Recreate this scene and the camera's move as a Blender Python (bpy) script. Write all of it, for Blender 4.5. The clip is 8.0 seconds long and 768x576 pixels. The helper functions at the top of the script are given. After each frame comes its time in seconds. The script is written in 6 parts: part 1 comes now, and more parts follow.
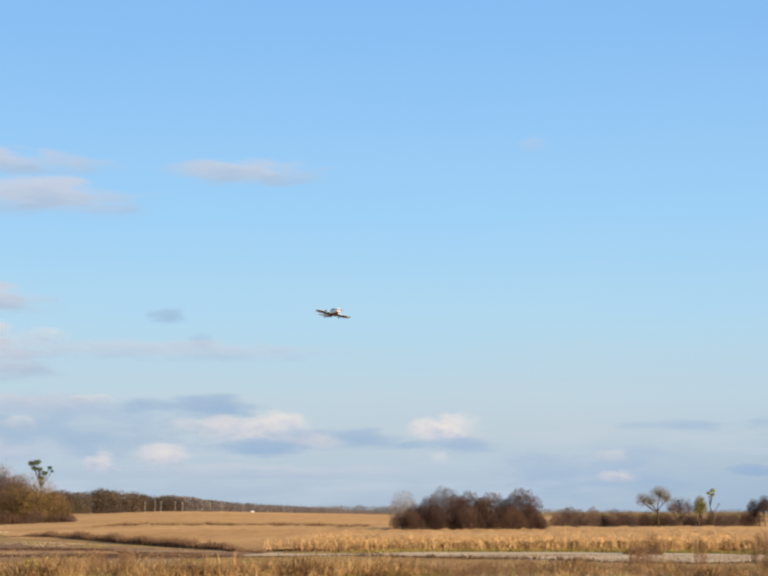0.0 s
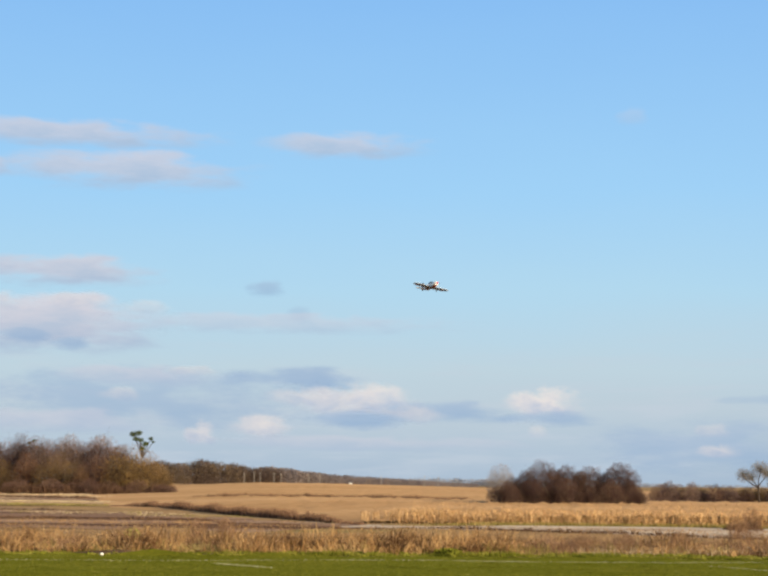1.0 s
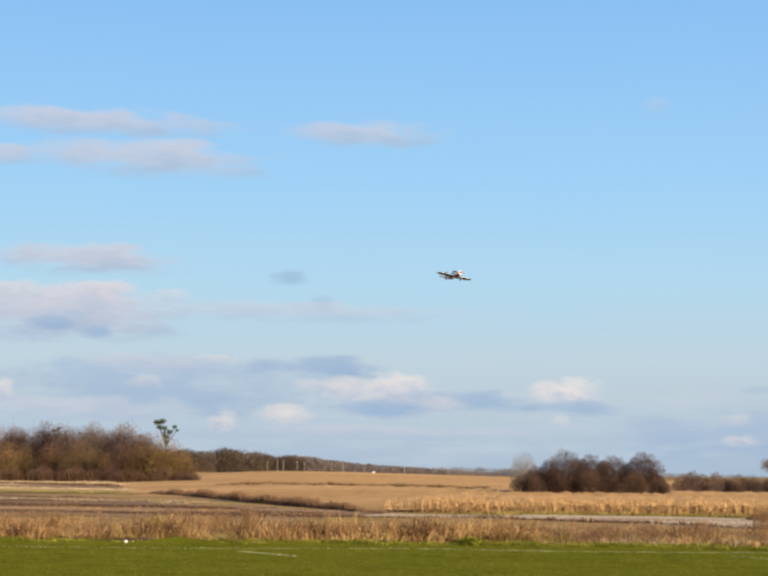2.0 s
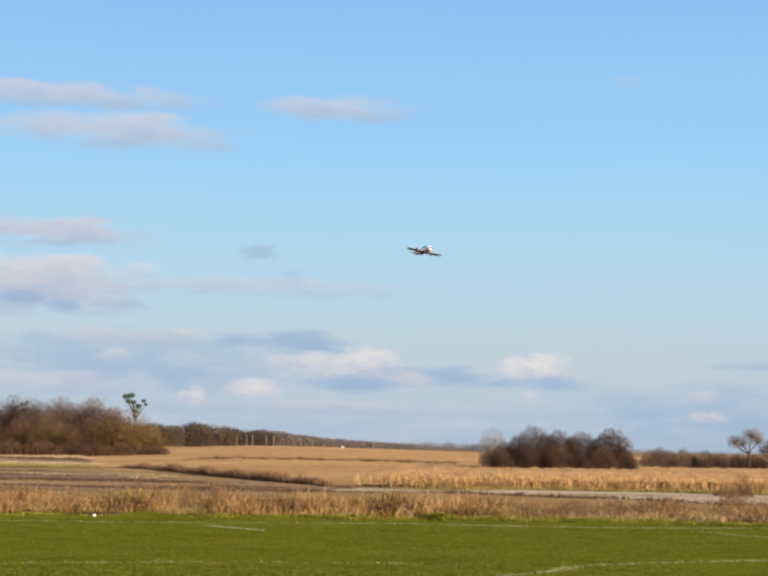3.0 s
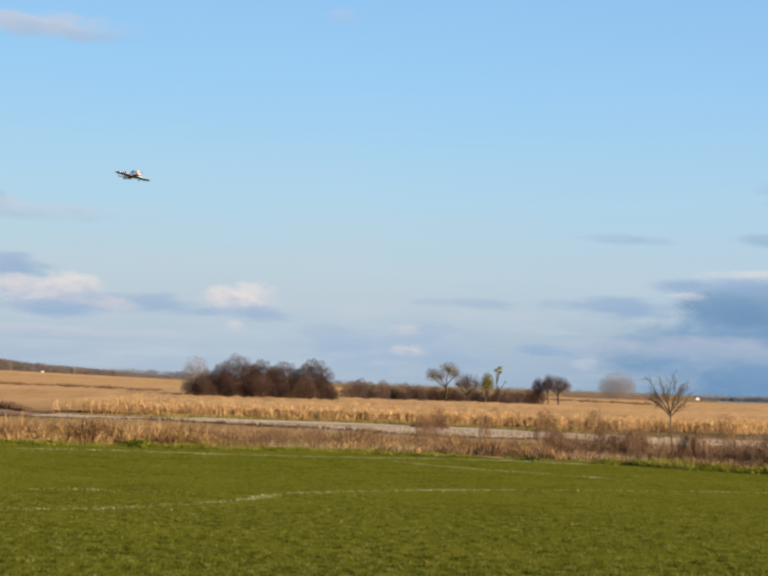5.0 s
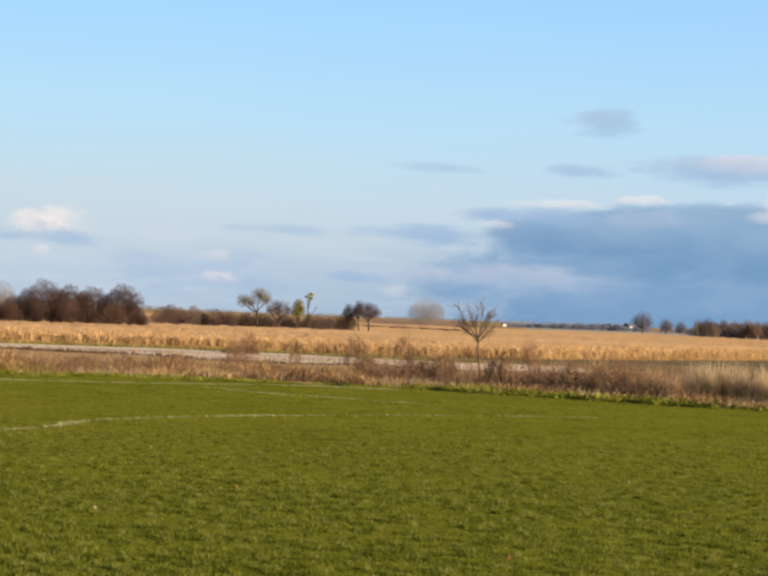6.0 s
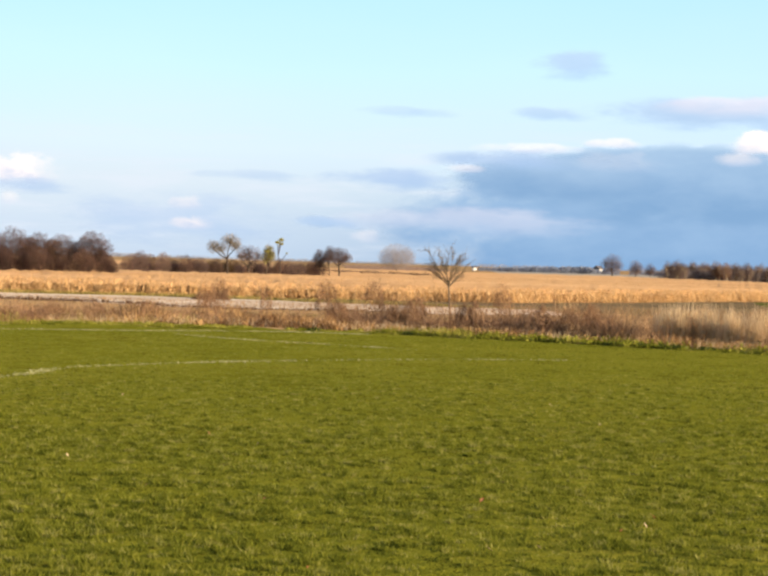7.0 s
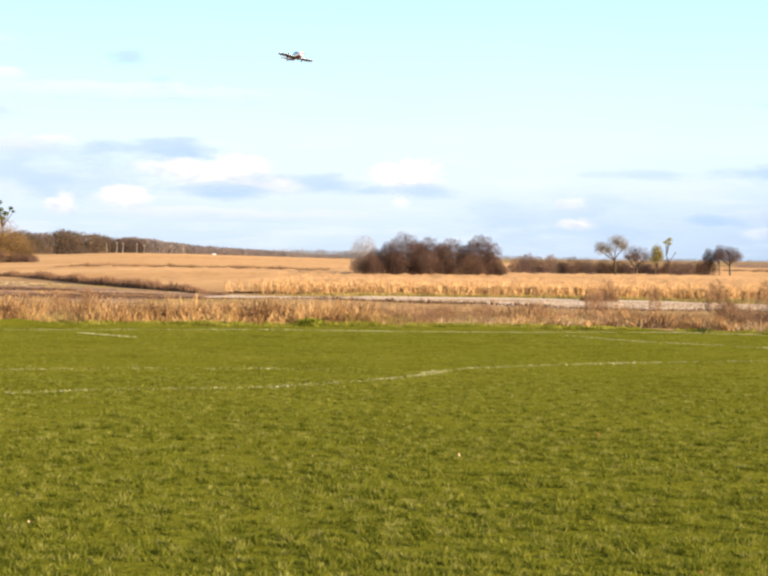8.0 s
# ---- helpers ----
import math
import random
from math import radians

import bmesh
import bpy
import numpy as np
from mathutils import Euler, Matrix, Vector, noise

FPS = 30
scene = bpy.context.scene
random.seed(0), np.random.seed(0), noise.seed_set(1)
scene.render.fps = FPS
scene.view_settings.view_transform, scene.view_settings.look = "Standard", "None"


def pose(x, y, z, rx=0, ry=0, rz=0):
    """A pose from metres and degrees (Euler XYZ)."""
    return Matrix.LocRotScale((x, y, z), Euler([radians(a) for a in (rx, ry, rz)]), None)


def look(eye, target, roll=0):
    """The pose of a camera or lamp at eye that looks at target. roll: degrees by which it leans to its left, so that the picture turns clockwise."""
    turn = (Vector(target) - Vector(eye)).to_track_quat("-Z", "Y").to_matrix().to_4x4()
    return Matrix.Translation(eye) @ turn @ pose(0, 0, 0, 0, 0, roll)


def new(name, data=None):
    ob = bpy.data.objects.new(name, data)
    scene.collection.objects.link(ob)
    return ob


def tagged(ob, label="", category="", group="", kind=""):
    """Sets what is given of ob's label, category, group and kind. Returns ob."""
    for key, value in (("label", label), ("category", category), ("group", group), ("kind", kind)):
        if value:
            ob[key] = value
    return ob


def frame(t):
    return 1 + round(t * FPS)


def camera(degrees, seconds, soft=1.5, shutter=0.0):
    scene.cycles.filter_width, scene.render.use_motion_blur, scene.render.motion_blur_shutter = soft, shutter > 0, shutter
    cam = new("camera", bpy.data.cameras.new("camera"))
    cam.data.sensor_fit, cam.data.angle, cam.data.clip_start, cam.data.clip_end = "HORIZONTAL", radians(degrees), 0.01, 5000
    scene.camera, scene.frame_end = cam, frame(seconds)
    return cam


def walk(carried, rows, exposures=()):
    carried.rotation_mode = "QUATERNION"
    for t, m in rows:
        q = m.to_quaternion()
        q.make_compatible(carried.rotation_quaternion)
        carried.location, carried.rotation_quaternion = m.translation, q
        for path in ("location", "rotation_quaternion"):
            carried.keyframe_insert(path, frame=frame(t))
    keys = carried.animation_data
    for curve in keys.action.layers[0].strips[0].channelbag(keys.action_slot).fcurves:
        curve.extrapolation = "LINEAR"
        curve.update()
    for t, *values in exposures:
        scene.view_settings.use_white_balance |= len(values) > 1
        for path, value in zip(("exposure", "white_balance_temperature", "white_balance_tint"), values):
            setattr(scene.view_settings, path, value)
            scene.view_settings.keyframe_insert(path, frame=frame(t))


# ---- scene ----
# ---------------------------------------------------------------- camera and walk
EYE = (0.0, 0.0, 1.7)
cam = camera(27.0, 8.0, soft=2.6)
# seconds, heading (left positive), tilt up, lean to the right, in degrees
TURNS = [
    (0.0, 0.456, 7.943, 0.107), (0.1, 1.33, 7.97, 0.09), (0.2, 1.733, 8.108, 0.082), (0.3, 1.84, 8.131, 0.06), (0.4, 2.25, 8.0, 0.04), (0.5, 2.456, 7.733, 0.03),
    (0.7, 3.248, 7.367, -0.112), (0.9, 3.826, 7.12, -0.45), (1.0, 3.98, 6.971, -0.398), (1.1, 4.563, 6.838, -0.364), (1.2, 4.835, 6.731, -0.244), (1.4, 5.053, 6.493, -0.264), (1.5, 4.981, 6.471, -0.302), (1.7, 4.923, 6.628, -0.52),
    (2.8, 4.19, 5.939, -0.717), (3.0, 3.732, 5.696, -0.809), (3.2, 3.383, 5.451, -0.88), (3.5, 2.829, 5.045, -0.829), (3.7, 2.228, 4.777, -0.87), (3.8, 1.795, 4.647, -0.832), (3.9, 1.108, 4.544, -0.859), (4.0, 0.246, 4.432, -0.887),
    (4.1, -0.702, 4.344, -0.956), (4.2, -1.763, 4.261, -1.05),
    (5.3, -8.686, 2.487, -2.12), (5.4, -9.495, 2.08, -2.12), (5.5, -10.281, 1.79, -2.168), (5.8, -12.373, 1.259, -2.18), (6.0, -13.645, 1.016, -2.18), (6.2, -14.911, 0.66, -2.303), (6.4, -15.907, 0.182, -2.349), (6.5, -16.248, -0.038, -2.377),
    (6.6, -16.805, -0.172, -2.358), (6.7, -17.381, -0.33, -2.23), (6.8, -16.748, -0.527, -2.042), (6.9, -16.005, -0.701, -1.845), (7.0, -14.768, -0.923, -1.66), (7.1, -13.852, -1.07, -1.63), (7.2, -12.833, -1.064, -1.54),
    (7.3, -12.086, -1.04, -1.409), (7.4, -10.794, -1.062, -1.268), (7.5, -9.355, -1.082, -1.141), (7.6, -7.71, -1.125, -1.08), (7.7, -6.12, -1.13, -0.962), (7.8, -4.382, -1.125, -0.843), (7.9, -2.55, -1.122, -0.739), (8.0, -0.951, -1.145, -0.66),
]


def heading(yaw, pitch, lean):
    a, b = radians(yaw), radians(pitch)
    ahead = Vector((-math.sin(a) * math.cos(b), math.cos(a) * math.cos(b), math.sin(b)))
    return look(EYE, Vector(EYE) + 100 * ahead, -lean)


BASE = 1.0  # stops
walk(cam, [(t, heading(y, p, r)) for t, y, p, r in TURNS],
     [(0.0, BASE, 6500, 10), (4.2, BASE - 0.03, 6500, 10), (5.5, BASE - 0.06, 6500, 10), (5.8, BASE + 0.07, 6550, 10), (6.0, BASE + 0.14, 6600, 11), (6.5, BASE + 0.35, 6750, 12), (7.0, BASE + 0.52, 6800, 13.5), (7.5, BASE + 0.65, 6770, 14), (8.0, BASE + 0.71, 6740, 14)])

# ---------------------------------------------------------------- sky light and sun
SUN_AZ, SUN_EL = radians(132), radians(14)  # clockwise from the y axis
world = bpy.data.worlds.new("world")
scene.world = world
world.use_nodes = True
wn = world.node_tree.nodes
sky = wn.new("ShaderNodeTexSky")
sky.sky_type, sky.sun_disc, sky.sun_elevation, sky.sun_rotation = "NISHITA", False, SUN_EL, SUN_AZ
world.node_tree.links.new(sky.outputs[0], wn["Background"].inputs[0])
wn["Background"].inputs[1].default_value = 0.1
sun = new("sun", bpy.data.lights.new("sun", "SUN"))
sun.data.energy, sun.data.angle, sun.data.color = 4.7, radians(0.5), (1.0, 0.827, 0.575)
sun.matrix_world = look((0, 0, 50), Vector((0, 0, 50)) - Vector((math.sin(SUN_AZ) * math.cos(SUN_EL), math.cos(SUN_AZ) * math.cos(SUN_EL), math.sin(SUN_EL))))

# ---------------------------------------------------------------- materials


def lin(r, g, b):
    """A linear colour from 0..255 values."""
    return tuple((c / 255 / 12.92 if c < 10 else ((c / 255 + 0.055) / 1.055) ** 2.4) for c in (r, g, b)) + (1.0,)


def tree_of(name):
    mat = bpy.data.materials.new(name)
    mat.use_nodes = True
    nt = mat.node_tree
    nt.nodes.clear()
    return mat, nt, nt.nodes.new("ShaderNodeOutputMaterial")


def node(nt, kind, **values):
    n = nt.nodes.new(kind)
    for k, v in values.items():
        n.inputs[k].default_value = v
    return n


def ramp(nt, fac, stops):
    n = nt.nodes.new("ShaderNodeValToRGB")
    e = n.color_ramp.elements
    while len(e) < len(stops):
        e.new(0.5)
    for el, (p, c) in zip(e, stops):
        el.position, el.color = p, c
    nt.links.new(fac, n.inputs[0])
    return n.outputs[0]


def math_node(nt, op, a, b=0.0, clamp=False):
    n = nt.nodes.new("ShaderNodeMath")
    n.operation, n.use_clamp = op, clamp
    for i, v in enumerate((a, b)):
        if isinstance(v, (int, float)):
            n.inputs[i].default_value = v
        else:
            nt.links.new(v, n.inputs[i])
    return n.outputs[0]


def mix(nt, fac, a, b, kind="MIX"):
    n = nt.nodes.new("ShaderNodeMix")
    n.data_type, n.blend_type = "RGBA", kind
    for i, v in ((0, fac), (6, a), (7, b)):
        if isinstance(v, (int, float, tuple)):
            n.inputs[i].default_value = v
        else:
            nt.links.new(v, n.inputs[i])
    return n.outputs[2]


def rgb(r, g, b):
    return (r, g, b, 1.0)


def noise_of(nt, vec, scale, detail=4.0, rough=0.55):
    n = node(nt, "ShaderNodeTexNoise", Scale=scale, Detail=detail, Roughness=rough)
    if vec is not None:
        nt.links.new(vec, n.inputs["Vector"])
    return n.outputs["Fac"]


def coords(nt, sx=1.0, sy=1.0, sz=1.0):
    tc = nt.nodes.new("ShaderNodeTexCoord")
    m = nt.nodes.new("ShaderNodeMapping")
    m.inputs["Scale"].default_value = (sx, sy, sz)
    nt.links.new(tc.outputs["Object"], m.inputs[0])
    return m.outputs[0]


def soil(name, stops, big, fine, stretch=(1, 1, 1), bump=0.3, rough=0.9):
    """A ground material: colours by noise at two scales, and fine relief."""
    mat, nt, out = tree_of(name)
    v = coords(nt, *stretch)
    a, b = noise_of(nt, v, big, 5), noise_of(nt, v, fine, 4)
    f = math_node(nt, "ADD", math_node(nt, "MULTIPLY", a, 0.6), math_node(nt, "MULTIPLY", b, 0.4))
    p = node(nt, "ShaderNodeBsdfPrincipled", Roughness=rough)
    p.inputs["Specular IOR Level"].default_value = 0.0
    nt.links.new(ramp(nt, f, stops), p.inputs[0])
    bp = node(nt, "ShaderNodeBump", Strength=bump, Distance=0.05)
    nt.links.new(b, bp.inputs["Height"])
    nt.links.new(bp.outputs[0], p.inputs["Normal"])
    nt.links.new(p.outputs[0], out.inputs[0])
    return mat


def leafy(name, stops, through_light=0.25, patch=0.0, spread=1.3, own=0.5, each=0.0):
    """Blades, twigs and leaves: colour varies from piece to piece, and in patches over the ground."""
    mat, nt, out = tree_of(name)
    g = nt.nodes.new("ShaderNodeNewGeometry")
    f = g.outputs["Random Per Island"]
    if patch:
        n = noise_of(nt, coords(nt), patch, 3)
        f = math_node(nt, "ADD", math_node(nt, "MULTIPLY", f, own), math_node(nt, "SUBTRACT", math_node(nt, "MULTIPLY", n, spread), spread / 2 - 0.5 + own / 2), True)
    if each:  # every plant a little different
        info = nt.nodes.new("ShaderNodeObjectInfo")
        f = math_node(nt, "ADD", f, math_node(nt, "MULTIPLY", math_node(nt, "SUBTRACT", info.outputs["Random"], 0.5), each), True)
    col = ramp(nt, f, stops)
    d = node(nt, "ShaderNodeBsdfPrincipled", Roughness=0.7)
    d.inputs["Specular IOR Level"].default_value = 0.0
    t = nt.nodes.new("ShaderNodeBsdfTranslucent")
    nt.links.new(col, d.inputs[0])
    nt.links.new(col, t.inputs[0])
    m = node(nt, "ShaderNodeMixShader", Fac=through_light)
    nt.links.new(d.outputs[0], m.inputs[1])
    nt.links.new(t.outputs[0], m.inputs[2])
    nt.links.new(m.outputs[0], out.inputs[0])
    return mat


def paint(name, col, rough=0.35, metal=0.0, grain=0.06):
    mat, nt, out = tree_of(name)
    p = node(nt, "ShaderNodeBsdfPrincipled", Roughness=rough, Metallic=metal)
    n = noise_of(nt, coords(nt), 14.0, 4)
    nt.links.new(mix(nt, n, tuple(c * (1 - grain) for c in col[:3]) + (1,), tuple(min(1, c * (1 + grain)) for c in col[:3]) + (1,)), p.inputs[0])
    nt.links.new(p.outputs[0], out.inputs[0])
    return mat


M_LAWN = soil("lawn_turf", [(0.3, rgb(0.097, 0.099, 0.010)), (0.5, rgb(0.132, 0.130, 0.013)), (0.7, rgb(0.175, 0.157, 0.022))], 0.35, 9.0, bump=0.5)
M_DRY = soil("dry_grass_ground", [(0.42, rgb(0.10, 0.062, 0.04)), (0.455, rgb(0.24, 0.155, 0.082)), (0.50, rgb(0.39, 0.25, 0.125)), (0.56, rgb(0.31, 0.20, 0.098)), (0.62, rgb(0.23, 0.19, 0.07))], 0.06, 1.1, (0.6, 1, 1))
M_PLOUGH = soil("ploughed_soil", [(0.41, rgb(0.085, 0.048, 0.038)), (0.455, rgb(0.20, 0.122, 0.084)), (0.50, rgb(0.30, 0.19, 0.13)), (0.56, rgb(0.35, 0.24, 0.165)), (0.62, rgb(0.22, 0.155, 0.075))], 0.07, 0.5, (0.16, 1, 1))
M_TRACK = soil("sandy_track", [(0.38, rgb(0.26, 0.185, 0.12)), (0.45, rgb(0.43, 0.335, 0.25)), (0.56, rgb(0.58, 0.475, 0.365))], 0.22, 0.8, (0.25, 1, 1))
M_STUBBLE = soil("pale_stubble", [(0.41, rgb(0.19, 0.115, 0.062)), (0.455, rgb(0.38, 0.24, 0.13)), (0.50, rgb(0.58, 0.42, 0.26)), (0.55, rgb(0.36, 0.24, 0.12)), (0.60, rgb(0.24, 0.18, 0.07))], 0.035, 0.3, (0.3, 1, 1))
M_FALLOW = soil("olive_fallow", [(0.38, rgb(0.12, 0.082, 0.03)), (0.48, rgb(0.205, 0.15, 0.055)), (0.60, rgb(0.31, 0.21, 0.105))], 0.04, 0.4, (0.2, 1, 1))
M_MARGIN = soil("field_margin", [(0.3, rgb(0.06, 0.046, 0.027)), (0.5, rgb(0.135, 0.098, 0.055)), (0.7, rgb(0.23, 0.16, 0.085))], 0.07, 0.8, (0.3, 1, 1))
M_REGROWTH = soil("green_winter_crop", [(0.3, rgb(0.062, 0.066, 0.018)), (0.5, rgb(0.10, 0.108, 0.024)), (0.7, rgb(0.16, 0.145, 0.055))], 0.05, 0.7, (0.4, 1, 1))
M_CANOPY = soil("dry_maize_tops", [(0.3, rgb(0.36, 0.202, 0.092)), (0.5, rgb(0.51, 0.298, 0.142)), (0.7, rgb(0.61, 0.385, 0.195))], 0.03, 0.8, (0.35, 1, 1), bump=0.8)
M_FARMEADOW = soil("far_pale_field", [(0.3, rgb(0.24, 0.21, 0.17)), (0.7, rgb(0.36, 0.32, 0.26))], 0.01, 0.1)
M_BLADE = leafy("lawn_blades", [(0.0, rgb(0.046, 0.056, 0.007)), (0.3, rgb(0.103, 0.115, 0.013)), (0.6, rgb(0.162, 0.168, 0.023)), (1.0, rgb(0.25, 0.238, 0.066))], 0.55, 6.5, 2.8, 0.3)
# dark colour standing in for the shade between the lawn's tufts
M_HOLLOW_SHADE = leafy("hollow_shade_blades", [(0.0, rgb(0.035, 0.039, 0.005)), (1.0, rgb(0.07, 0.07, 0.010))], 0.2)
M_FRINGE = leafy("rough_green_grass", [(0.0, rgb(0.062, 0.073, 0.010)), (0.5, rgb(0.172, 0.178, 0.024)), (1.0, rgb(0.32, 0.292, 0.066))], 0.35, 1.4, 2.2, 0.4)
M_CHALK = leafy("chalked_blades", [(0.0, rgb(0.15, 0.16, 0.05)), (0.6, rgb(0.27, 0.27, 0.14)), (1.0, rgb(0.45, 0.44, 0.32))], 0.2)
M_WEED = leafy("dry_weeds", [(0.0, rgb(0.085, 0.044, 0.026)), (0.35, rgb(0.235, 0.132, 0.06)), (0.7, rgb(0.385, 0.236, 0.104)), (1.0, rgb(0.52, 0.345, 0.168))], 0.45, 1.1, 3.0)
M_REED = leafy("pale_reed_grass", [(0.0, rgb(0.48, 0.345, 0.20)), (1.0, rgb(0.72, 0.57, 0.38))], 0.6)
M_STALK = leafy("dry_maize", [(0.0, rgb(0.25, 0.145, 0.065)), (0.4, rgb(0.49, 0.305, 0.14)), (1.0, rgb(0.67, 0.46, 0.245))], 0.35)
M_BRUSH = leafy("brown_brush", [(0.0, rgb(0.145, 0.082, 0.048)), (0.55, rgb(0.325, 0.20, 0.108)), (1.0, rgb(0.51, 0.345, 0.18))], 0.5, 1.3, 2.4)
M_HEDGE = leafy("dark_hedge_twigs", [(0.0, rgb(0.05, 0.028, 0.020)), (1.0, rgb(0.155, 0.092, 0.06))], 0.4)
M_THORN = leafy("thorn_hedge_twigs", [(0.0, rgb(0.10, 0.055, 0.037)), (1.0, rgb(0.27, 0.16, 0.098))], 0.42)
M_RUST = leafy("rusty_dry_twigs", [(0.0, rgb(0.135, 0.075, 0.047)), (0.6, rgb(0.285, 0.17, 0.102)), (1.0, rgb(0.44, 0.29, 0.168))], 0.45, 1.3, 2.0)
M_BARK = soil("grey_brown_bark", [(0.3, rgb(0.022, 0.017, 0.015)), (0.7, rgb(0.065, 0.05, 0.042))], 2.0, 9.0, (1, 1, 0.3), bump=0.6)
M_SAPLING = soil("young_brown_bark", [(0.3, rgb(0.075, 0.052, 0.038)), (0.7, rgb(0.16, 0.115, 0.085))], 3.0, 14.0, (1, 1, 0.3), bump=0.4)
M_BARK_PALE = soil("pale_grey_bark", [(0.3, rgb(0.13, 0.11, 0.08)), (0.7, rgb(0.28, 0.24, 0.18))], 2.0, 9.0, (1, 1, 0.3), bump=0.6)
M_ALDER = leafy("dark_alder_brush", [(0.0, rgb(0.045, 0.027, 0.026)), (0.5, rgb(0.096, 0.058, 0.049)), (1.0, rgb(0.176, 0.107, 0.07))], 0.42, 0.45, 1.5, 0.35, 0.35)
M_HEDGEROW = leafy("red_brown_hedgerow_twigs", [(0.0, rgb(0.075, 0.044, 0.037)), (0.5, rgb(0.145, 0.086, 0.068)), (1.0, rgb(0.24, 0.15, 0.105))], 0.42, 0.5, 1.4, 0.4, 0.5)
M_WOOD_PURPLE = leafy("mauve_bare_twigs", [(0.0, rgb(0.070, 0.046, 0.045)), (0.5, rgb(0.130, 0.088, 0.079)), (1.0, rgb(0.215, 0.148, 0.118))], 0.42, 0.25, 1.5, 0.4, 0.8)
# paler than real twigs: a veil of haze is in the colour
M_TWIG_HAZE = leafy("hazy_grey_twigs", [(0.0, rgb(0.22, 0.185, 0.17)), (1.0, rgb(0.31, 0.265, 0.24))], 0.45)
M_TWIG_GREY = leafy("grey_willow_twigs", [(0.0, rgb(0.13, 0.112, 0.09)), (1.0, rgb(0.28, 0.245, 0.195))], 0.42)
M_LEAF_BROWN = leafy("brown_autumn_leaves", [(0.0, rgb(0.085, 0.042, 0.026)), (0.5, rgb(0.19, 0.098, 0.052)), (1.0, rgb(0.33, 0.18, 0.085))], 0.42, 0.3, 1.5, 0.4, 0.8)
M_LEAF_OLIVE = leafy("olive_autumn_leaves", [(0.0, rgb(0.072, 0.042, 0.020)), (0.5, rgb(0.172, 0.104, 0.042)), (1.0, rgb(0.30, 0.188, 0.072))], 0.42, 0.3, 1.5, 0.4, 0.8)
M_LEAF_GREEN = leafy("dark_green_leaves", [(0.0, rgb(0.025, 0.035, 0.012)), (1.0, rgb(0.09, 0.11, 0.03))], 0.2)
M_LEAF_YELLOW = leafy("yellow_green_leaves", [(0.0, rgb(0.14, 0.14, 0.03)), (1.0, rgb(0.36, 0.33, 0.09))], 0.3)
M_FARWOOD = leafy("distant_bare_wood", [(0.0, rgb(0.082, 0.061, 0.056)), (0.5, rgb(0.118, 0.088, 0.072)), (1.0, rgb(0.16, 0.118, 0.078))], 0.5, 0.045, 2.2, 0.06)
# the next three carry the haze of distance in their pale bluish colours
M_HAZEWOOD = leafy("haze_tinted_distant_wood", [(0.0, rgb(0.23, 0.235, 0.27)), (1.0, rgb(0.28, 0.28, 0.305))], 0.42)
M_FARHAZE = leafy("haze_greyed_brown_wood", [(0.0, rgb(0.14, 0.122, 0.132)), (0.5, rgb(0.175, 0.15, 0.152)), (1.0, rgb(0.205, 0.17, 0.158))], 0.42, 0.03, 2.0, 0.12)
M_FARBLUE = leafy("haze_tinted_far_trees", [(0.0, rgb(0.165, 0.195, 0.265)), (1.0, rgb(0.225, 0.245, 0.305))], 0.42, 0.05, 1.5, 0.3)
M_VERGE = leafy("straw_green_verge", [(0.0, rgb(0.14, 0.115, 0.035)), (0.5, rgb(0.26, 0.21, 0.065)), (1.0, rgb(0.42, 0.33, 0.14))], 0.4, 0.5, 2.0, 0.4)
M_TWIG_BROWN = leafy("grey_brown_twigs", [(0.0, rgb(0.09, 0.07, 0.052)), (1.0, rgb(0.19, 0.15, 0.11))], 0.42)
M_WHITE = paint("white_film", rgb(0.80, 0.80, 0.78), 0.3)
M_RED = paint("red_film", rgb(0.55, 0.02, 0.02), 0.3)
M_DARKRED = paint("dark_red_film", rgb(0.10, 0.012, 0.014), 0.35)
M_NAVY = paint("dark_navy_film", rgb(0.018, 0.02, 0.035), 0.35)
M_GLASS_DARK = paint("smoked_canopy", rgb(0.02, 0.025, 0.03), 0.1)
M_RUBBER = paint("black_rubber", rgb(0.02, 0.02, 0.02), 0.7)
M_STEEL = paint("steel_wire", rgb(0.5, 0.5, 0.5), 0.35, 1.0)
M_PLASTER = paint("white_plaster", rgb(0.46, 0.45, 0.44), 0.8, grain=0.15)
M_STONE = paint("chalky_white_stone", rgb(0.50, 0.49, 0.45), 0.8, grain=0.2)
M_ROOF = paint("dark_roof", rgb(0.06, 0.055, 0.06), 0.7)
M_POLE = paint("concrete_pole", rgb(0.22, 0.205, 0.19), 0.8)
M_FALLEN = paint("fallen_leaf_pale", rgb(0.46, 0.35, 0.22), 0.7)
M_FALLEN_ORANGE = paint("fallen_leaf_orange", rgb(0.42, 0.17, 0.07), 0.7)


# ---------------------------------------------------------------- mesh helpers


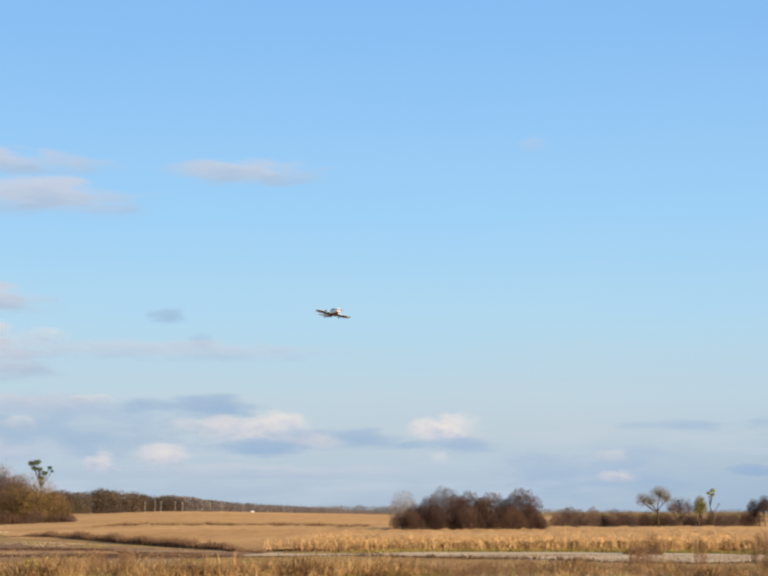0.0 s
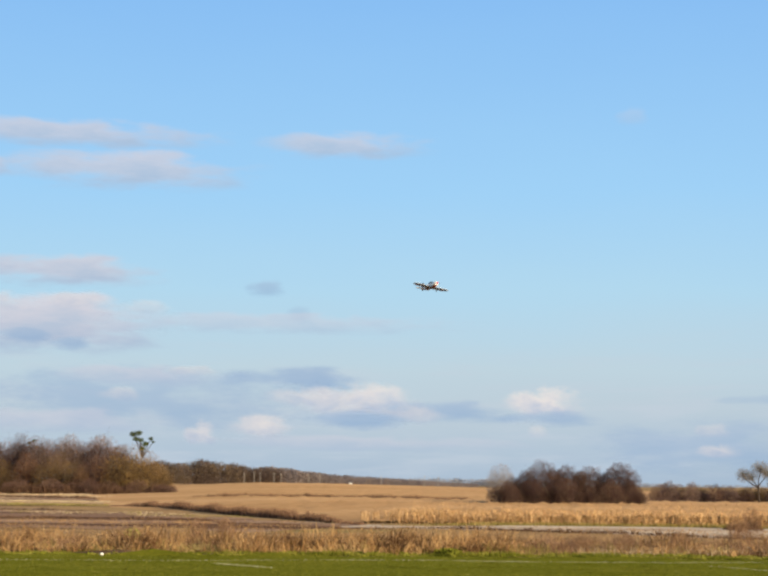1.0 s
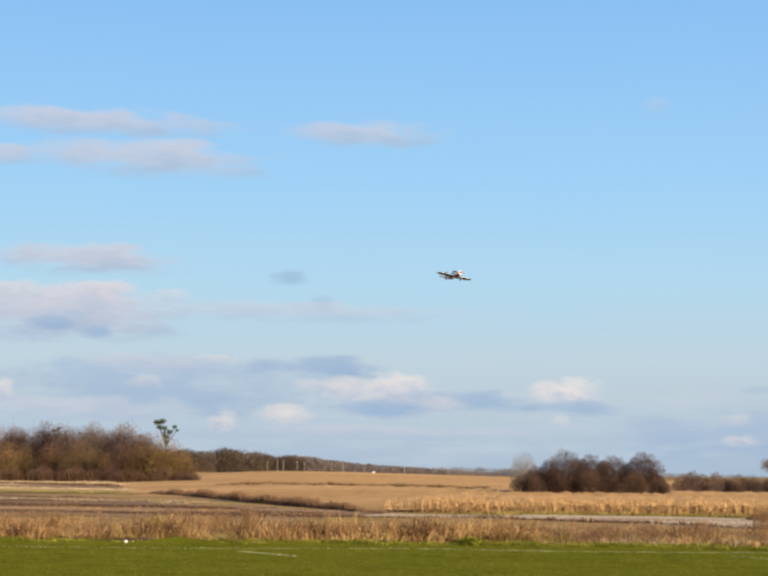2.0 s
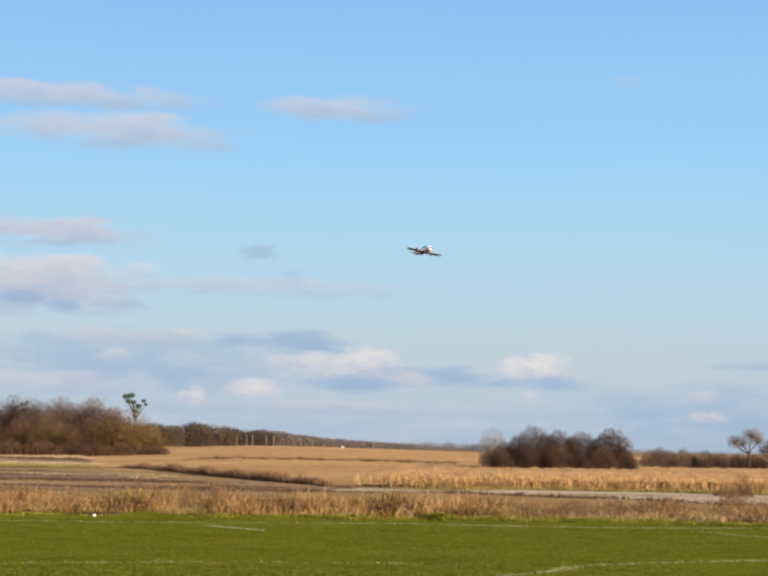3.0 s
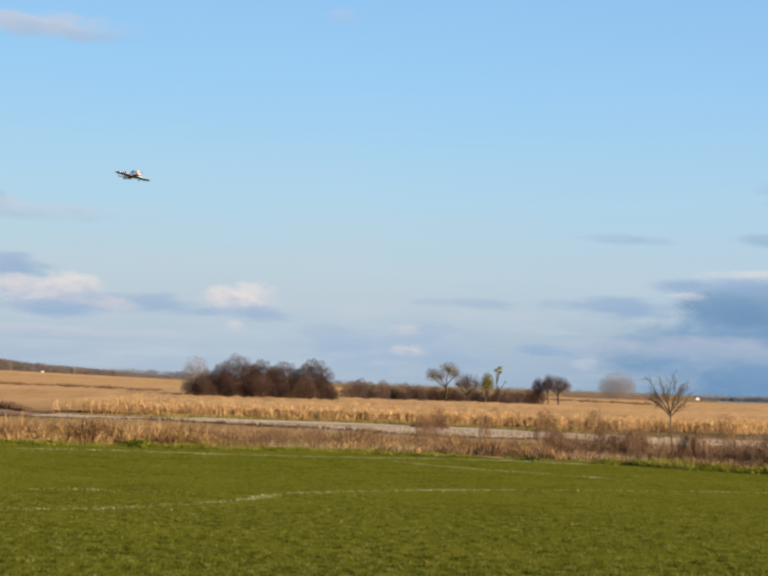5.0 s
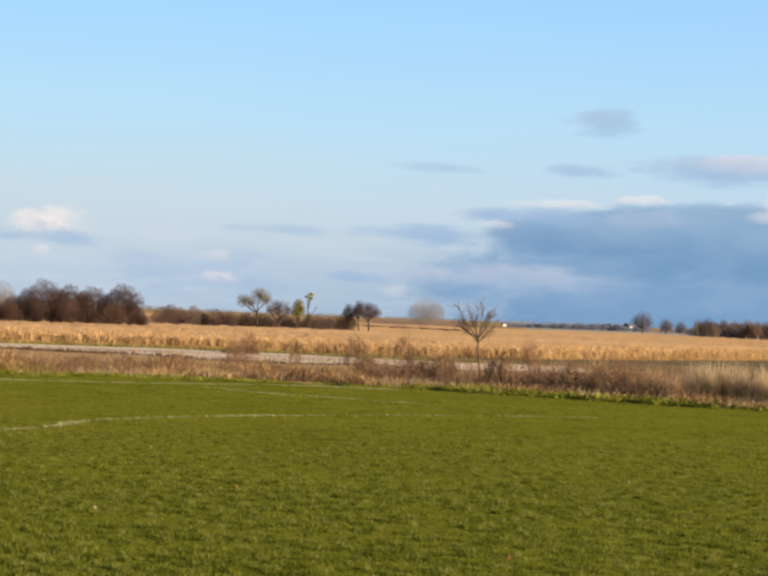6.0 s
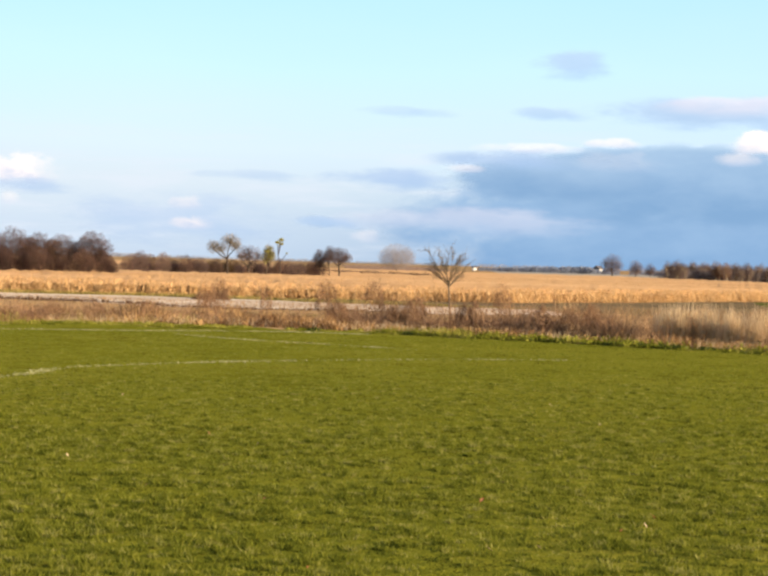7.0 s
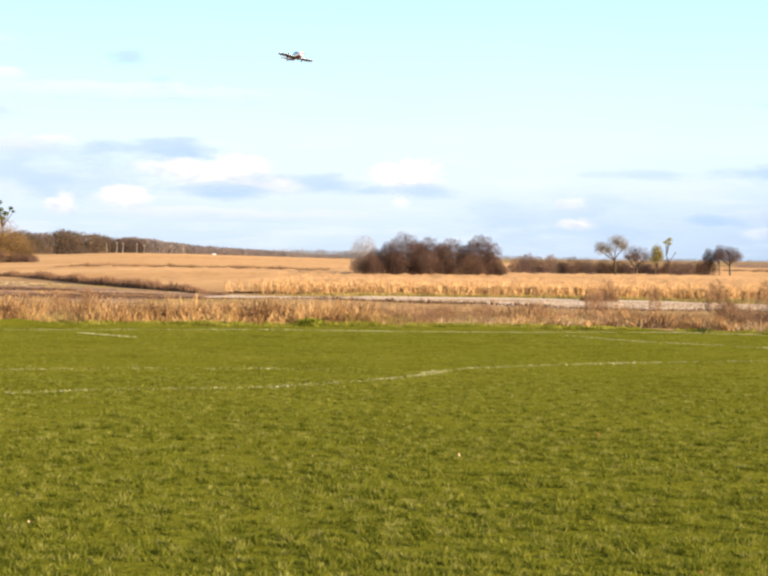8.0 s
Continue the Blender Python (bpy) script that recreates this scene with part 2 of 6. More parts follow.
def mesh_np(name, verts, faces, mat=None, smooth=False):
    """A mesh from arrays of vertices (n, 3) and of faces (m, k)."""
    verts, faces = np.asarray(verts, dtype=np.float32), np.asarray(faces, dtype=np.int32)
    me = bpy.data.meshes.new(name)
    m, k = faces.shape
    me.vertices.add(len(verts))
    me.vertices.foreach_set("co", verts.ravel())
    me.loops.add(m * k)
    me.loops.foreach_set("vertex_index", faces.ravel())
    me.polygons.add(m)
    me.polygons.foreach_set("loop_start", np.arange(m, dtype=np.int32) * k)
    if smooth:
        me.polygons.foreach_set("use_smooth", np.ones(m, dtype=bool))
    me.update(calc_edges=True)
    if mat:
        me.materials.append(mat)
    return me


def part(name, bm, mat, parent, label=""):
    me = bpy.data.meshes.new(name)
    bm.to_mesh(me)
    bm.free()
    me.materials.append(mat)
    ob = new(name, me)
    ob.parent = parent
    if label:
        ob["label"] = label
    return ob


def part_of(name, me, parent, label=""):
    ob = new(name, me)
    ob.parent = parent
    if label:
        ob["label"] = label
    return ob


def blades(rng, base, height, width, lean=0.35):
    """One thin triangle a blade, standing at the base points (n, 3)."""
    n = len(base)
    a = rng.uniform(0, 2 * np.pi, n)
    side = np.stack([np.cos(a), np.sin(a), np.zeros(n)], 1) * (np.asarray(width) / 2).reshape(-1, 1)
    b = rng.uniform(0, 2 * np.pi, n)
    h = np.asarray(height) * np.ones(n)
    l = rng.uniform(0, lean, n) * h
    tip = base + np.stack([np.cos(b) * l, np.sin(b) * l, h], 1)
    verts = np.stack([base - side, base + side, tip], 1).reshape(-1, 3)
    return verts, np.arange(3 * n).reshape(n, 3)


def flakes(rng, at, size):
    """A small turned leaf (a bent four-corner flake) at each point."""
    n = len(at)
    u = rng.normal(size=(n, 3))
    u /= np.linalg.norm(u, axis=1, keepdims=True)
    w = rng.normal(size=(n, 3))
    w = np.cross(u, w)
    w /= np.linalg.norm(w, axis=1, keepdims=True)
    s = (np.asarray(size) * rng.uniform(0.6, 1.3, n)).reshape(-1, 1)
    verts = np.stack([at - u * s, at - w * s * 0.55, at + u * s, at + w * s * 0.55], 1).reshape(-1, 3)
    return verts, np.arange(4 * n).reshape(n, 4)


def patches(x, y, scale, seed=0):
    """Soft random patches over the ground, 0 to 1, about 1/scale metres across."""
    px, py = np.asarray(x) * scale, np.asarray(y) * scale
    ix, iy = np.floor(px), np.floor(py)
    fx, fy = px - ix, py - iy
    fx, fy = fx * fx * (3 - 2 * fx), fy * fy * (3 - 2 * fy)

    def corner(a, b):
        h = np.sin(a * 127.1 + b * 311.7 + seed * 74.7) * 43758.5453
        return h - np.floor(h)
    low = corner(ix, iy) * (1 - fx) + corner(ix + 1, iy) * fx
    high = corner(ix, iy + 1) * (1 - fx) + corner(ix + 1, iy + 1) * fx
    return low * (1 - fy) + high * fy


def joined(chunks):
    vs, fs, at = [], [], 0
    for v, f in chunks:
        vs.append(v)
        fs.append(f + at)
        at += len(v)
    return np.concatenate(vs), np.concatenate(fs)


# ---------------------------------------------------------------- ground
EDGE_X = [-60, -30, -16, -11, 0, 6, 8, 10, 12, 14, 16, 20, 26, 60]
EDGE_Y = [32, 34.2, 36.2, 37.3, 38.4, 38.3, 37.6, 36.4, 34.8, 32.8, 30.8, 27.2, 22.0, -8]
LOW = -1.6


def edge(x):
    """Where the mown lawn ends."""
    return np.interp(x, EDGE_X, EDGE_Y)


def ground_z(x, y):
    d = np.clip((np.asarray(y) - edge(x) - 0.5) / 31.5, 0, 1)
    return LOW * d * d * (3 - 2 * d)


def rise(x, y):
    """The far fields climb a little towards the wooded side."""
    az = np.degrees(np.arctan2(x, y))
    t = np.clip((np.asarray(y) - 430) / 420, 0, 1)
    return np.interp(az, [-25, -14, -9, -6, -3, 0], [2.2, 2.3, 2.4, 2.1, 0.8, 0.0]) * t * t * (3 - 2 * t)


def build_ground():
    xs = np.concatenate([[-4700, -2500, -1200, -600, -300, -150, -90], np.arange(-60, 61, 1.0), [90, 150, 300, 600, 1200, 2500, 4700]])
    ds = np.concatenate([[-4700, -2000, -800, -300, -120], np.arange(-70, 0, 1.5), [-0.3, 0.0, 0.5], np.arange(1, 34, 1.0), [40, 60, 100, 200, 400, 800, 1600, 3000, 4700]])
    X, D = np.meshgrid(xs, ds)
    Y = edge(X) + D
    Z = ground_z(X, Y)
    rng = np.random.RandomState(3)
    Z = Z + np.where(np.abs(X) < 61, np.where(D < 0, 0.0012, 0.05), 0) * rng.normal(size=Z.shape) * (np.abs(D) < 60)
    nx, nd = len(xs), len(ds)
    i = np.arange(nx * nd).reshape(nd, nx)
    f = np.stack([i[:-1, :-1], i[:-1, 1:], i[1:, 1:], i[1:, :-1]], -1).reshape(-1, 4)
    me = mesh_np("ground", np.stack([X, Y, Z], -1).reshape(-1, 3), f, None, True)
    me.materials.append(M_LAWN)
    me.materials.append(M_DRY)
    lawn = np.repeat((ds[:-1] < 0)[:, None], nx - 1, 1).ravel()
    me.polygons.foreach_set("material_index", np.where(lawn, 0, 1).astype(np.int32))
    tagged(new("ground", me), "mown green lawn running into flat dry autumn farmland", "ground", kind="structure")


build_ground()


def sheet(name, near, far, z, mat, label, category, steps=60, wobble=0.8, seed=1):
    """A strip of ground between a near and a far line of (x, y) points, with uneven edges."""
    rng = np.random.RandomState(seed)

    def along(pts):
        pts = np.array(pts, float)
        s = np.concatenate([[0], np.cumsum(np.hypot(*np.diff(pts, axis=0).T))])
        t = np.linspace(0, s[-1], steps)
        return np.stack([np.interp(t, s, pts[:, 0]), np.interp(t, s, pts[:, 1])], 1)
    a, b = along(near), along(far)
    a[:, 1] += np.convolve(rng.normal(size=steps + 4), np.ones(5) / 5, "valid") * wobble
    b[:, 1] += np.convolve(rng.normal(size=steps + 4), np.ones(5) / 5, "valid") * wobble
    v = np.concatenate([np.column_stack([a, np.full(steps, z)]), np.column_stack([b, np.full(steps, z)])])
    k = np.arange(steps - 1)
    f = np.stack([k, k + 1, k + 1 + steps, k + steps], 1)
    return tagged(new(name, mesh_np(name, v, f, mat)), label, category, kind="structure")


sheet("ploughed_strip", [(-75, 118), (-36, 114), (-16, 110), (-8, 114)], [(-100, 215), (-62, 200), (-26, 156), (-11, 126)], LOW + 0.012, M_PLOUGH,
      "dark bare ploughed soil strip with straw streaks", "ploughed field", wobble=9.0)
sheet("road", [(-12, 123), (2, 117), (16, 103), (26, 102), (34, 100), (40, 99)], [(-10, 126), (2, 130.5), (16, 129), (28, 121), (38, 116), (43, 113)], LOW + 0.02, M_TRACK,
      "pale sandy farm track beside the maize field", "track", wobble=3.2)
sheet("field_margin", [(14, 130.5), (28, 121.6), (42, 115.6), (50, 98), (72, 88), (110, 84)], [(14, 132), (28, 132), (46, 133), (92, 168), (150, 230)], LOW + 0.008, M_MARGIN,
      "dark weedy margin between track and maize", "field margin", wobble=0.5)
sheet("stubble_strip", [(-120, 250), (-85, 240), (-54, 230)], [(-190, 402), (-130, 398), (-78, 396)], LOW + 0.012, M_STUBBLE, "pale straw stubble in front of the wood", "stubble", wobble=6)
sheet("fallow_strip", [(-90, 222), (-72, 212), (-50, 214)], [(-90, 224), (-76, 240), (-50, 217)], LOW + 0.022, M_FALLOW, "olive fallow strip between two stubble fields", "fallow field", wobble=5)
sheet("fallow_strip", [(-106, 300), (-84, 276), (-62, 278)], [(-106, 303), (-86, 312), (-62, 281)], LOW + 0.022, M_PLOUGH, "reddish brown bare strip in the stubble", "ploughed field", wobble=6)
sheet("green_strip", [(76, 142), (104, 152), (150, 190)], [(84, 158), (112, 184), (152, 228)], LOW + 0.016, M_REGROWTH, "strip of green winter crop before the maize", "green field", wobble=1.5)
sheet("far_plough", [(135, 560), (190, 590)], [(330, 1400), (430, 1450)], LOW + 0.02, M_PLOUGH, "brown ploughed strip beyond the maize", "ploughed field", wobble=6)
sheet("far_field", [(190, 545), (270, 560)], [(291, 862), (400, 862)], LOW + 0.024, M_FARMEADOW, "pale grey distant field strip", "far field", wobble=8)


def canopy(name, lines, z, mat, label, nu, nv, bumpy, seed):
    """The rough upper surface of a standing maize crop, seen from just above it, through lines of (x, y) points."""
    rng = np.random.RandomState(seed)

    def along(pts):
        pts = np.array(pts, float)
        s = np.linspace(0, 1, len(pts))
        t = np.linspace(0, 1, nu)
        return np.stack([np.interp(t, s, pts[:, 0]), np.interp(t, s, pts[:, 1])], 1)
    rows = []
    for near, far, n in zip(lines, lines[1:], nv):
        a, b = along(near), along(far)
        rows.append(a[None] + (b - a)[None] * (np.arange(n) / n)[:, None, None])
    rows.append(along(lines[-1])[None])
    P = np.concatenate(rows)
    Z = z + rng.normal(size=P.shape[:2]) * bumpy
    Z += rise(P[..., 0], P[..., 1])
    Z[0] -= 0.3
    Z[:, :30] = LOW + (Z[:, :30] - LOW) * np.concatenate([[-0.08], np.linspace(0.0, 1, 29) ** 0.8])[None]  # thin crop along the open side
    v = np.concatenate([P, Z[..., None]], -1).reshape(-1, 3)
    i = np.arange(len(v)).reshape(P.shape[:2])
    f = np.stack([i[:-1, :-1], i[:-1, 1:], i[1:, 1:], i[1:, :-1]], -1).reshape(-1, 4)
    return tagged(new(name, mesh_np(name, v, f, mat, True)), label, "maize field", kind="stuff")


CORN_NEAR = [(-11.5, 133), (20, 131.5), (46, 132.5), (92, 168), (150, 230)]
canopy("maize_field", [[(-13, 136), (20, 134), (46, 135), (92, 171), (150, 233)], [(-51, 208), (0, 206), (40, 205), (105, 215), (155, 262)],
                       [(-101, 391), (-40, 391), (50, 300), (140, 310), (165, 280)], [(-80, 420), (-20, 420), (60, 340), (160, 350), (170, 285)], [(-330, 1300), (-60, 1300), (85, 480), (190, 440), (185, 305)]],
       LOW + 1.02, M_CANOPY, "dry golden standing maize seen from above", 240, (60, 50, 14, 40), 0.09, 5)

# ---------------------------------------------------------------- sky and distance
SKY_R = 4500.0


def on_sky(az, el, r):
    a, e = np.radians(az), np.radians(el)
    return np.stack([np.sin(a) * np.cos(e) * r, np.cos(a) * np.cos(e) * r, np.sin(e) * r + 1.7], -1)


SKY_GAIN = 0.5


def sky_material():
    mat, nt, out = tree_of("clear_autumn_sky")
    uv = nt.nodes.new("ShaderNodeUVMap")
    sep = nt.nodes.new("ShaderNodeSeparateXYZ")
    nt.links.new(uv.outputs[0], sep.inputs[0])
    low = [(0.0, lin(172, 191, 210)), (0.06, lin(180, 198, 214)), (0.13, lin(190, 206, 217)), (0.2, lin(191, 212, 223)), (0.34, lin(178, 216, 238)), (0.52, lin(160, 209, 246)), (0.85, lin(138, 191, 243)), (1.0, lin(132, 186, 242))]
    deep = [(0.0, lin(106, 143, 178)), (0.06, lin(124, 158, 190)), (0.13, lin(158, 186, 208)), (0.2, lin(182, 206, 225)), (0.34, lin(176, 212, 235)), (0.52, lin(158, 205, 243)), (0.85, lin(134, 184, 239)), (1.0, lin(128, 178, 238))]
    across = nt.nodes.new("ShaderNodeMapRange")
    across.inputs[1].default_value, across.inputs[2].default_value = 0.55, 0.78
    nt.links.new(sep.outputs[0], across.inputs[0])
    m = nt.nodes.new("ShaderNodeMapping")
    m.inputs["Scale"].default_value = (14, 9, 1)
    nt.links.new(uv.outputs[0], m.inputs[0])
    veil = math_node(nt, "MULTIPLY", math_node(nt, "SUBTRACT", noise_of(nt, m.outputs[0], 1.0, 5), 0.5), 0.05)
    h = math_node(nt, "ADD", sep.outputs[1], veil)
    col = mix(nt, across.outputs[0], ramp(nt, h, low), ramp(nt, h, deep))
    # thin broken cloud veil low over the land
    m2 = nt.nodes.new("ShaderNodeMapping")
    m2.inputs["Scale"].default_value = (26, 34, 1)
    nt.links.new(uv.outputs[0], m2.inputs[0])
    wisps = nt.nodes.new("ShaderNodeMapRange")
    wisps.interpolation_type = "SMOOTHSTEP"
    wisps.inputs[1].default_value, wisps.inputs[2].default_value, wisps.inputs[4].default_value = 0.46, 0.70, 0.5
    nt.links.new(noise_of(nt, m2.outputs[0], 1.0, 6, 0.6), wisps.inputs[0])
    zone = nt.nodes.new("ShaderNodeMapRange")
    zone.interpolation_type = "SMOOTHSTEP"
    zone.inputs[1].default_value, zone.inputs[2].default_value = 0.32, 0.10
    nt.links.new(sep.outputs[1], zone.inputs[0])
    col = mix(nt, math_node(nt, "MULTIPLY", wisps.outputs[0], zone.outputs[0]), col, lin(197, 208, 220))
    e = node(nt, "ShaderNodeEmission", Strength=SKY_GAIN)
    nt.links.new(col, e.inputs[0])
    nt.links.new(e.outputs[0], out.inputs[0])
    return mat


def build_sky():
    az, el = np.linspace(-60, 60, 61), np.concatenate([[-1.0], np.linspace(0, 24, 25)])
    A, E = np.meshgrid(az, el)
    i = np.arange(A.size).reshape(A.shape)
    f = np.stack([i[:-1, :-1], i[:-1, 1:], i[1:, 1:], i[1:, :-1]], -1).reshape(-1, 4)
    me = mesh_np("backdrop", on_sky(A, E, SKY_R).reshape(-1, 3), f, sky_material(), True)
    uv = me.uv_layers.new(name="UVMap")
    c = np.stack([(A + 60) / 120, E / 20], -1).reshape(-1, 2)[f.ravel()]
    uv.data.foreach_set("uv", c.astype(np.float32).ravel())
    tagged(new("backdrop", me), "pale blue afternoon sky paling towards the horizon", "sky", kind="structure")


build_sky()


def cloud_material(name, top, foot, edge_soft, grain, flat_foot=0.0, torn=1.6, stretch=0.5, crisp=0.0, relief=1.2):
    """A soft cloud: dense in the middle, frayed at the rim, brighter above than below."""
    mat, nt, out = tree_of(name)
    uv = nt.nodes.new("ShaderNodeUVMap")
    info = nt.nodes.new("ShaderNodeObjectInfo")
    tc = nt.nodes.new("ShaderNodeTexCoord")
    m = nt.nodes.new("ShaderNodeMapping")
    m.inputs["Scale"].default_value = (stretch, 1.0, 1.0)
    nt.links.new(tc.outputs["Object"], m.inputs[0])

    def noise4(scale, detail):
        n = nt.nodes.new("ShaderNodeTexNoise")
        n.noise_dimensions = "4D"
        n.inputs["Scale"].default_value, n.inputs["Detail"].default_value, n.inputs["Roughness"].default_value = scale, detail, 0.6
        nt.links.new(m.outputs[0], n.inputs["Vector"])
        nt.links.new(math_node(nt, "MULTIPLY", info.outputs["Random"], 60.0), n.inputs["W"])
        return n.outputs["Fac"]
    big, fine = noise4(0.016, 6), noise4(grain, 6)
    ln = nt.nodes.new("ShaderNodeVectorMath")
    ln.operation = "LENGTH"
    sq = nt.nodes.new("ShaderNodeSeparateXYZ")
    nt.links.new(uv.outputs[0], sq.inputs[0])
    flat = math_node(nt, "ADD", sq.outputs[1], math_node(nt, "MULTIPLY", math_node(nt, "MINIMUM", sq.outputs[1], 0.0), flat_foot))
    cb = nt.nodes.new("ShaderNodeCombineXYZ")
    nt.links.new(sq.outputs[0], cb.inputs[0])
    nt.links.new(flat, cb.inputs[1])
    nt.links.new(cb.outputs[0], ln.inputs[0])
    r = math_node(nt, "ADD", ln.outputs["Value"], math_node(nt, "MULTIPLY", math_node(nt, "SUBTRACT", big, 0.5), torn))
    r = math_node(nt, "ADD", r, math_node(nt, "MULTIPLY", math_node(nt, "SUBTRACT", fine, 0.5), 0.55 * torn))
    mr = nt.nodes.new("ShaderNodeMapRange")
    mr.interpolation_type = "SMOOTHSTEP"
    mr.inputs[1].default_value, mr.inputs[3].default_value, mr.inputs[4].default_value = 0.95, 0.0, 1.0
    soften = math_node(nt, "SUBTRACT", 1.0 - 0.3 * crisp, math_node(nt, "MULTIPLY", sq.outputs[1], 0.6 * crisp), True)
    nt.links.new(math_node(nt, "SUBTRACT", 0.94, math_node(nt, "MULTIPLY", soften, edge_soft)), mr.inputs[2])
    nt.links.new(r, mr.inputs[0])
    rim = nt.nodes.new("ShaderNodeMapRange")
    rim.interpolation_type = "SMOOTHSTEP"
    rim.inputs[1].default_value, rim.inputs[2].default_value, rim.inputs[3].default_value, rim.inputs[4].default_value = 1.0, 0.7, 0.0, 1.0
    nt.links.new(ln.outputs["Value"], rim.inputs[0])
    a = math_node(nt, "MULTIPLY", math_node(nt, "MULTIPLY", mr.outputs[0], rim.outputs[0]), info.outputs["Alpha"])
    sep = nt.nodes.new("ShaderNodeSeparateXYZ")
    nt.links.new(uv.outputs[0], sep.inputs[0])
    lit = math_node(nt, "ADD", math_node(nt, "MULTIPLY", sep.outputs[1], 0.7), math_node(nt, "MULTIPLY", fine, relief))
    lit = math_node(nt, "SUBTRACT", lit, relief / 2 - 0.45, True)
    col = mix(nt, lit, foot, top)
    e = node(nt, "ShaderNodeEmission", Strength=SKY_GAIN)
    nt.links.new(mix(nt, 1.0, col, info.outputs["Color"], "MULTIPLY"), e.inputs[0])
    t = nt.nodes.new("ShaderNodeBsdfTransparent")
    ms = nt.nodes.new("ShaderNodeMixShader")
    nt.links.new(a, ms.inputs[0])
    nt.links.new(t.outputs[0], ms.inputs[1])
    nt.links.new(e.outputs[0], ms.inputs[2])
    nt.links.new(ms.outputs[0], out.inputs[0])
    return mat


M_CUMULUS = cloud_material("sunlit_cumulus", lin(246, 235, 226), lin(182, 195, 216), 0.9, 0.045, 0.5, 1.7, 0.5, 0.55, 1.7)
M_STREAK = cloud_material("pinkish_grey_streak", lin(214, 212, 221), lin(176, 192, 214), 0.85, 0.03, 0.0, 1.5, 0.28, 0.45, 1.7)
M_STREAK_GREY = cloud_material("bluish_grey_streak", lin(168, 189, 214), lin(148, 177, 209), 1.0, 0.025, 0.0, 1.7, 0.30, 0.5, 1.5)
M_RAIN = cloud_material("blue_grey_rain_cloud", lin(146, 177, 207), lin(116, 154, 192), 0.5, 0.014, 0.0, 0.8, 0.4, 0.9, 1.5)
CLOUDS = []


def cloud(az, el, half_w, half_h, mat, density, label, tint=(1, 1, 1)):
    """A thin cloud bank far off, half_w by half_h degrees."""
    r = SKY_R - 40 - 14 * len(CLOUDS)
    rings, turns = 6, 40
    th = np.linspace(0, 2 * np.pi, turns, endpoint=False)
    U = np.concatenate([[[0, 0]]] + [np.stack([np.cos(th), np.sin(th)], 1) * k / rings for k in range(1, rings + 1)])
    f = [(0, 1 + i, 1 + (i + 1) % turns, 1 + (i + 1) % turns) for i in range(turns)]
    quads = [(1 + k * turns + i, 1 + (k + 1) * turns + i, 1 + (k + 1) * turns + (i + 1) % turns, 1 + k * turns + (i + 1) % turns) for k in range(rings - 1) for i in range(turns)]
    if mat in (M_STREAK, M_STREAK_GREY):
        half_w, half_h = half_w * 1.2, half_h * 1.25
    w, h = math.tan(radians(half_w)) * r, math.tan(radians(half_h)) * r
    bulge = r - np.sqrt(r * r - (U[:, 0] * w) ** 2 - (U[:, 1] * h) ** 2)
    v = np.column_stack([U[:, 0] * w, bulge, U[:, 1] * h])
    v = v[:, [0, 2, 1]]  # local x across, y up, z towards the eye
    me = bpy.data.meshes.new("cloud")
    me.from_pydata([tuple(p) for p in v], [], [q[:3] for q in f] + quads)
    uv = me.uv_layers.new(name="UVMap")
    idx = np.array([l.vertex_index for l in me.loops])
    uv.data.foreach_set("uv", U[idx].astype(np.float32).ravel())
    me.materials.append(mat)
    ob = new("cloud", me)
    p = Vector(on_sky(np.array(az), np.array(el), r))
    ob.matrix_world = look(p, p + (p - Vector(EYE)))
    ob.color = (*tint, density)
    CLOUDS.append(ob)
    return tagged(ob, label, "cloud", "clouds in the sky")


THIN, PUFF, GREY, DARK = "thin pinkish grey cloud streak", "small sunlit white cumulus cloud", "flat bluish grey cloud", "large dark blue-grey rain cloud"
# high streaks
cloud(-15.0, 12.2, 5.4, 0.52, M_STREAK, 0.8, THIN)
cloud(-13.2, 11.0, 4.9, 0.75, M_STREAK, 0.8, THIN)
cloud(-5.3, 12.05, 3.2, 0.52, M_STREAK, 0.75, THIN)
cloud(-18.5, 10.9, 1.2, 0.42, M_STREAK, 0.75, THIN)
cloud(-15.3, 7.35, 3.6, 0.62, M_STREAK, 0.9, THIN)
cloud(-16.4, 5.35, 5.2, 1.0, M_STREAK, 0.95, "broad pale grey cloud foot", (0.97, 0.97, 0.98))
cloud(-15.8, 5.85, 4.2, 0.8, M_STREAK, 0.9, "broad pale pinkish cloud with a grey foot", (1.1, 1.06, 1.02))
cloud(-17.7, 6.2, 1.6, 0.55, M_CUMULUS, 0.45, PUFF, (0.95, 0.94, 0.95))
cloud(-14.6, 6.3, 1.7, 0.5, M_CUMULUS, 0.4, PUFF, (0.95, 0.94, 0.95))
cloud(-12.5, 6.1, 1.3, 0.4, M_CUMULUS, 0.35, PUFF, (0.95, 0.94, 0.95))
cloud(-16.8, 5.05, 1.1, 0.3, M_STREAK_GREY, 0.8, "small grey cloud wisp")
cloud(-15.1, 4.82, 0.8, 0.28, M_STREAK_GREY, 0.8, "small grey cloud wisp")
cloud(-8.2, 6.9, 0.75, 0.38, M_STREAK_GREY, 0.6, "small grey cloud wisp")
cloud(-7.05, 6.0, 0.5, 0.4, M_STREAK_GREY, 0.35, "small grey cloud wisp")
cloud(5.0, 13.0, 0.6, 0.4, M_STREAK, 0.25, "small grey cloud wisp")
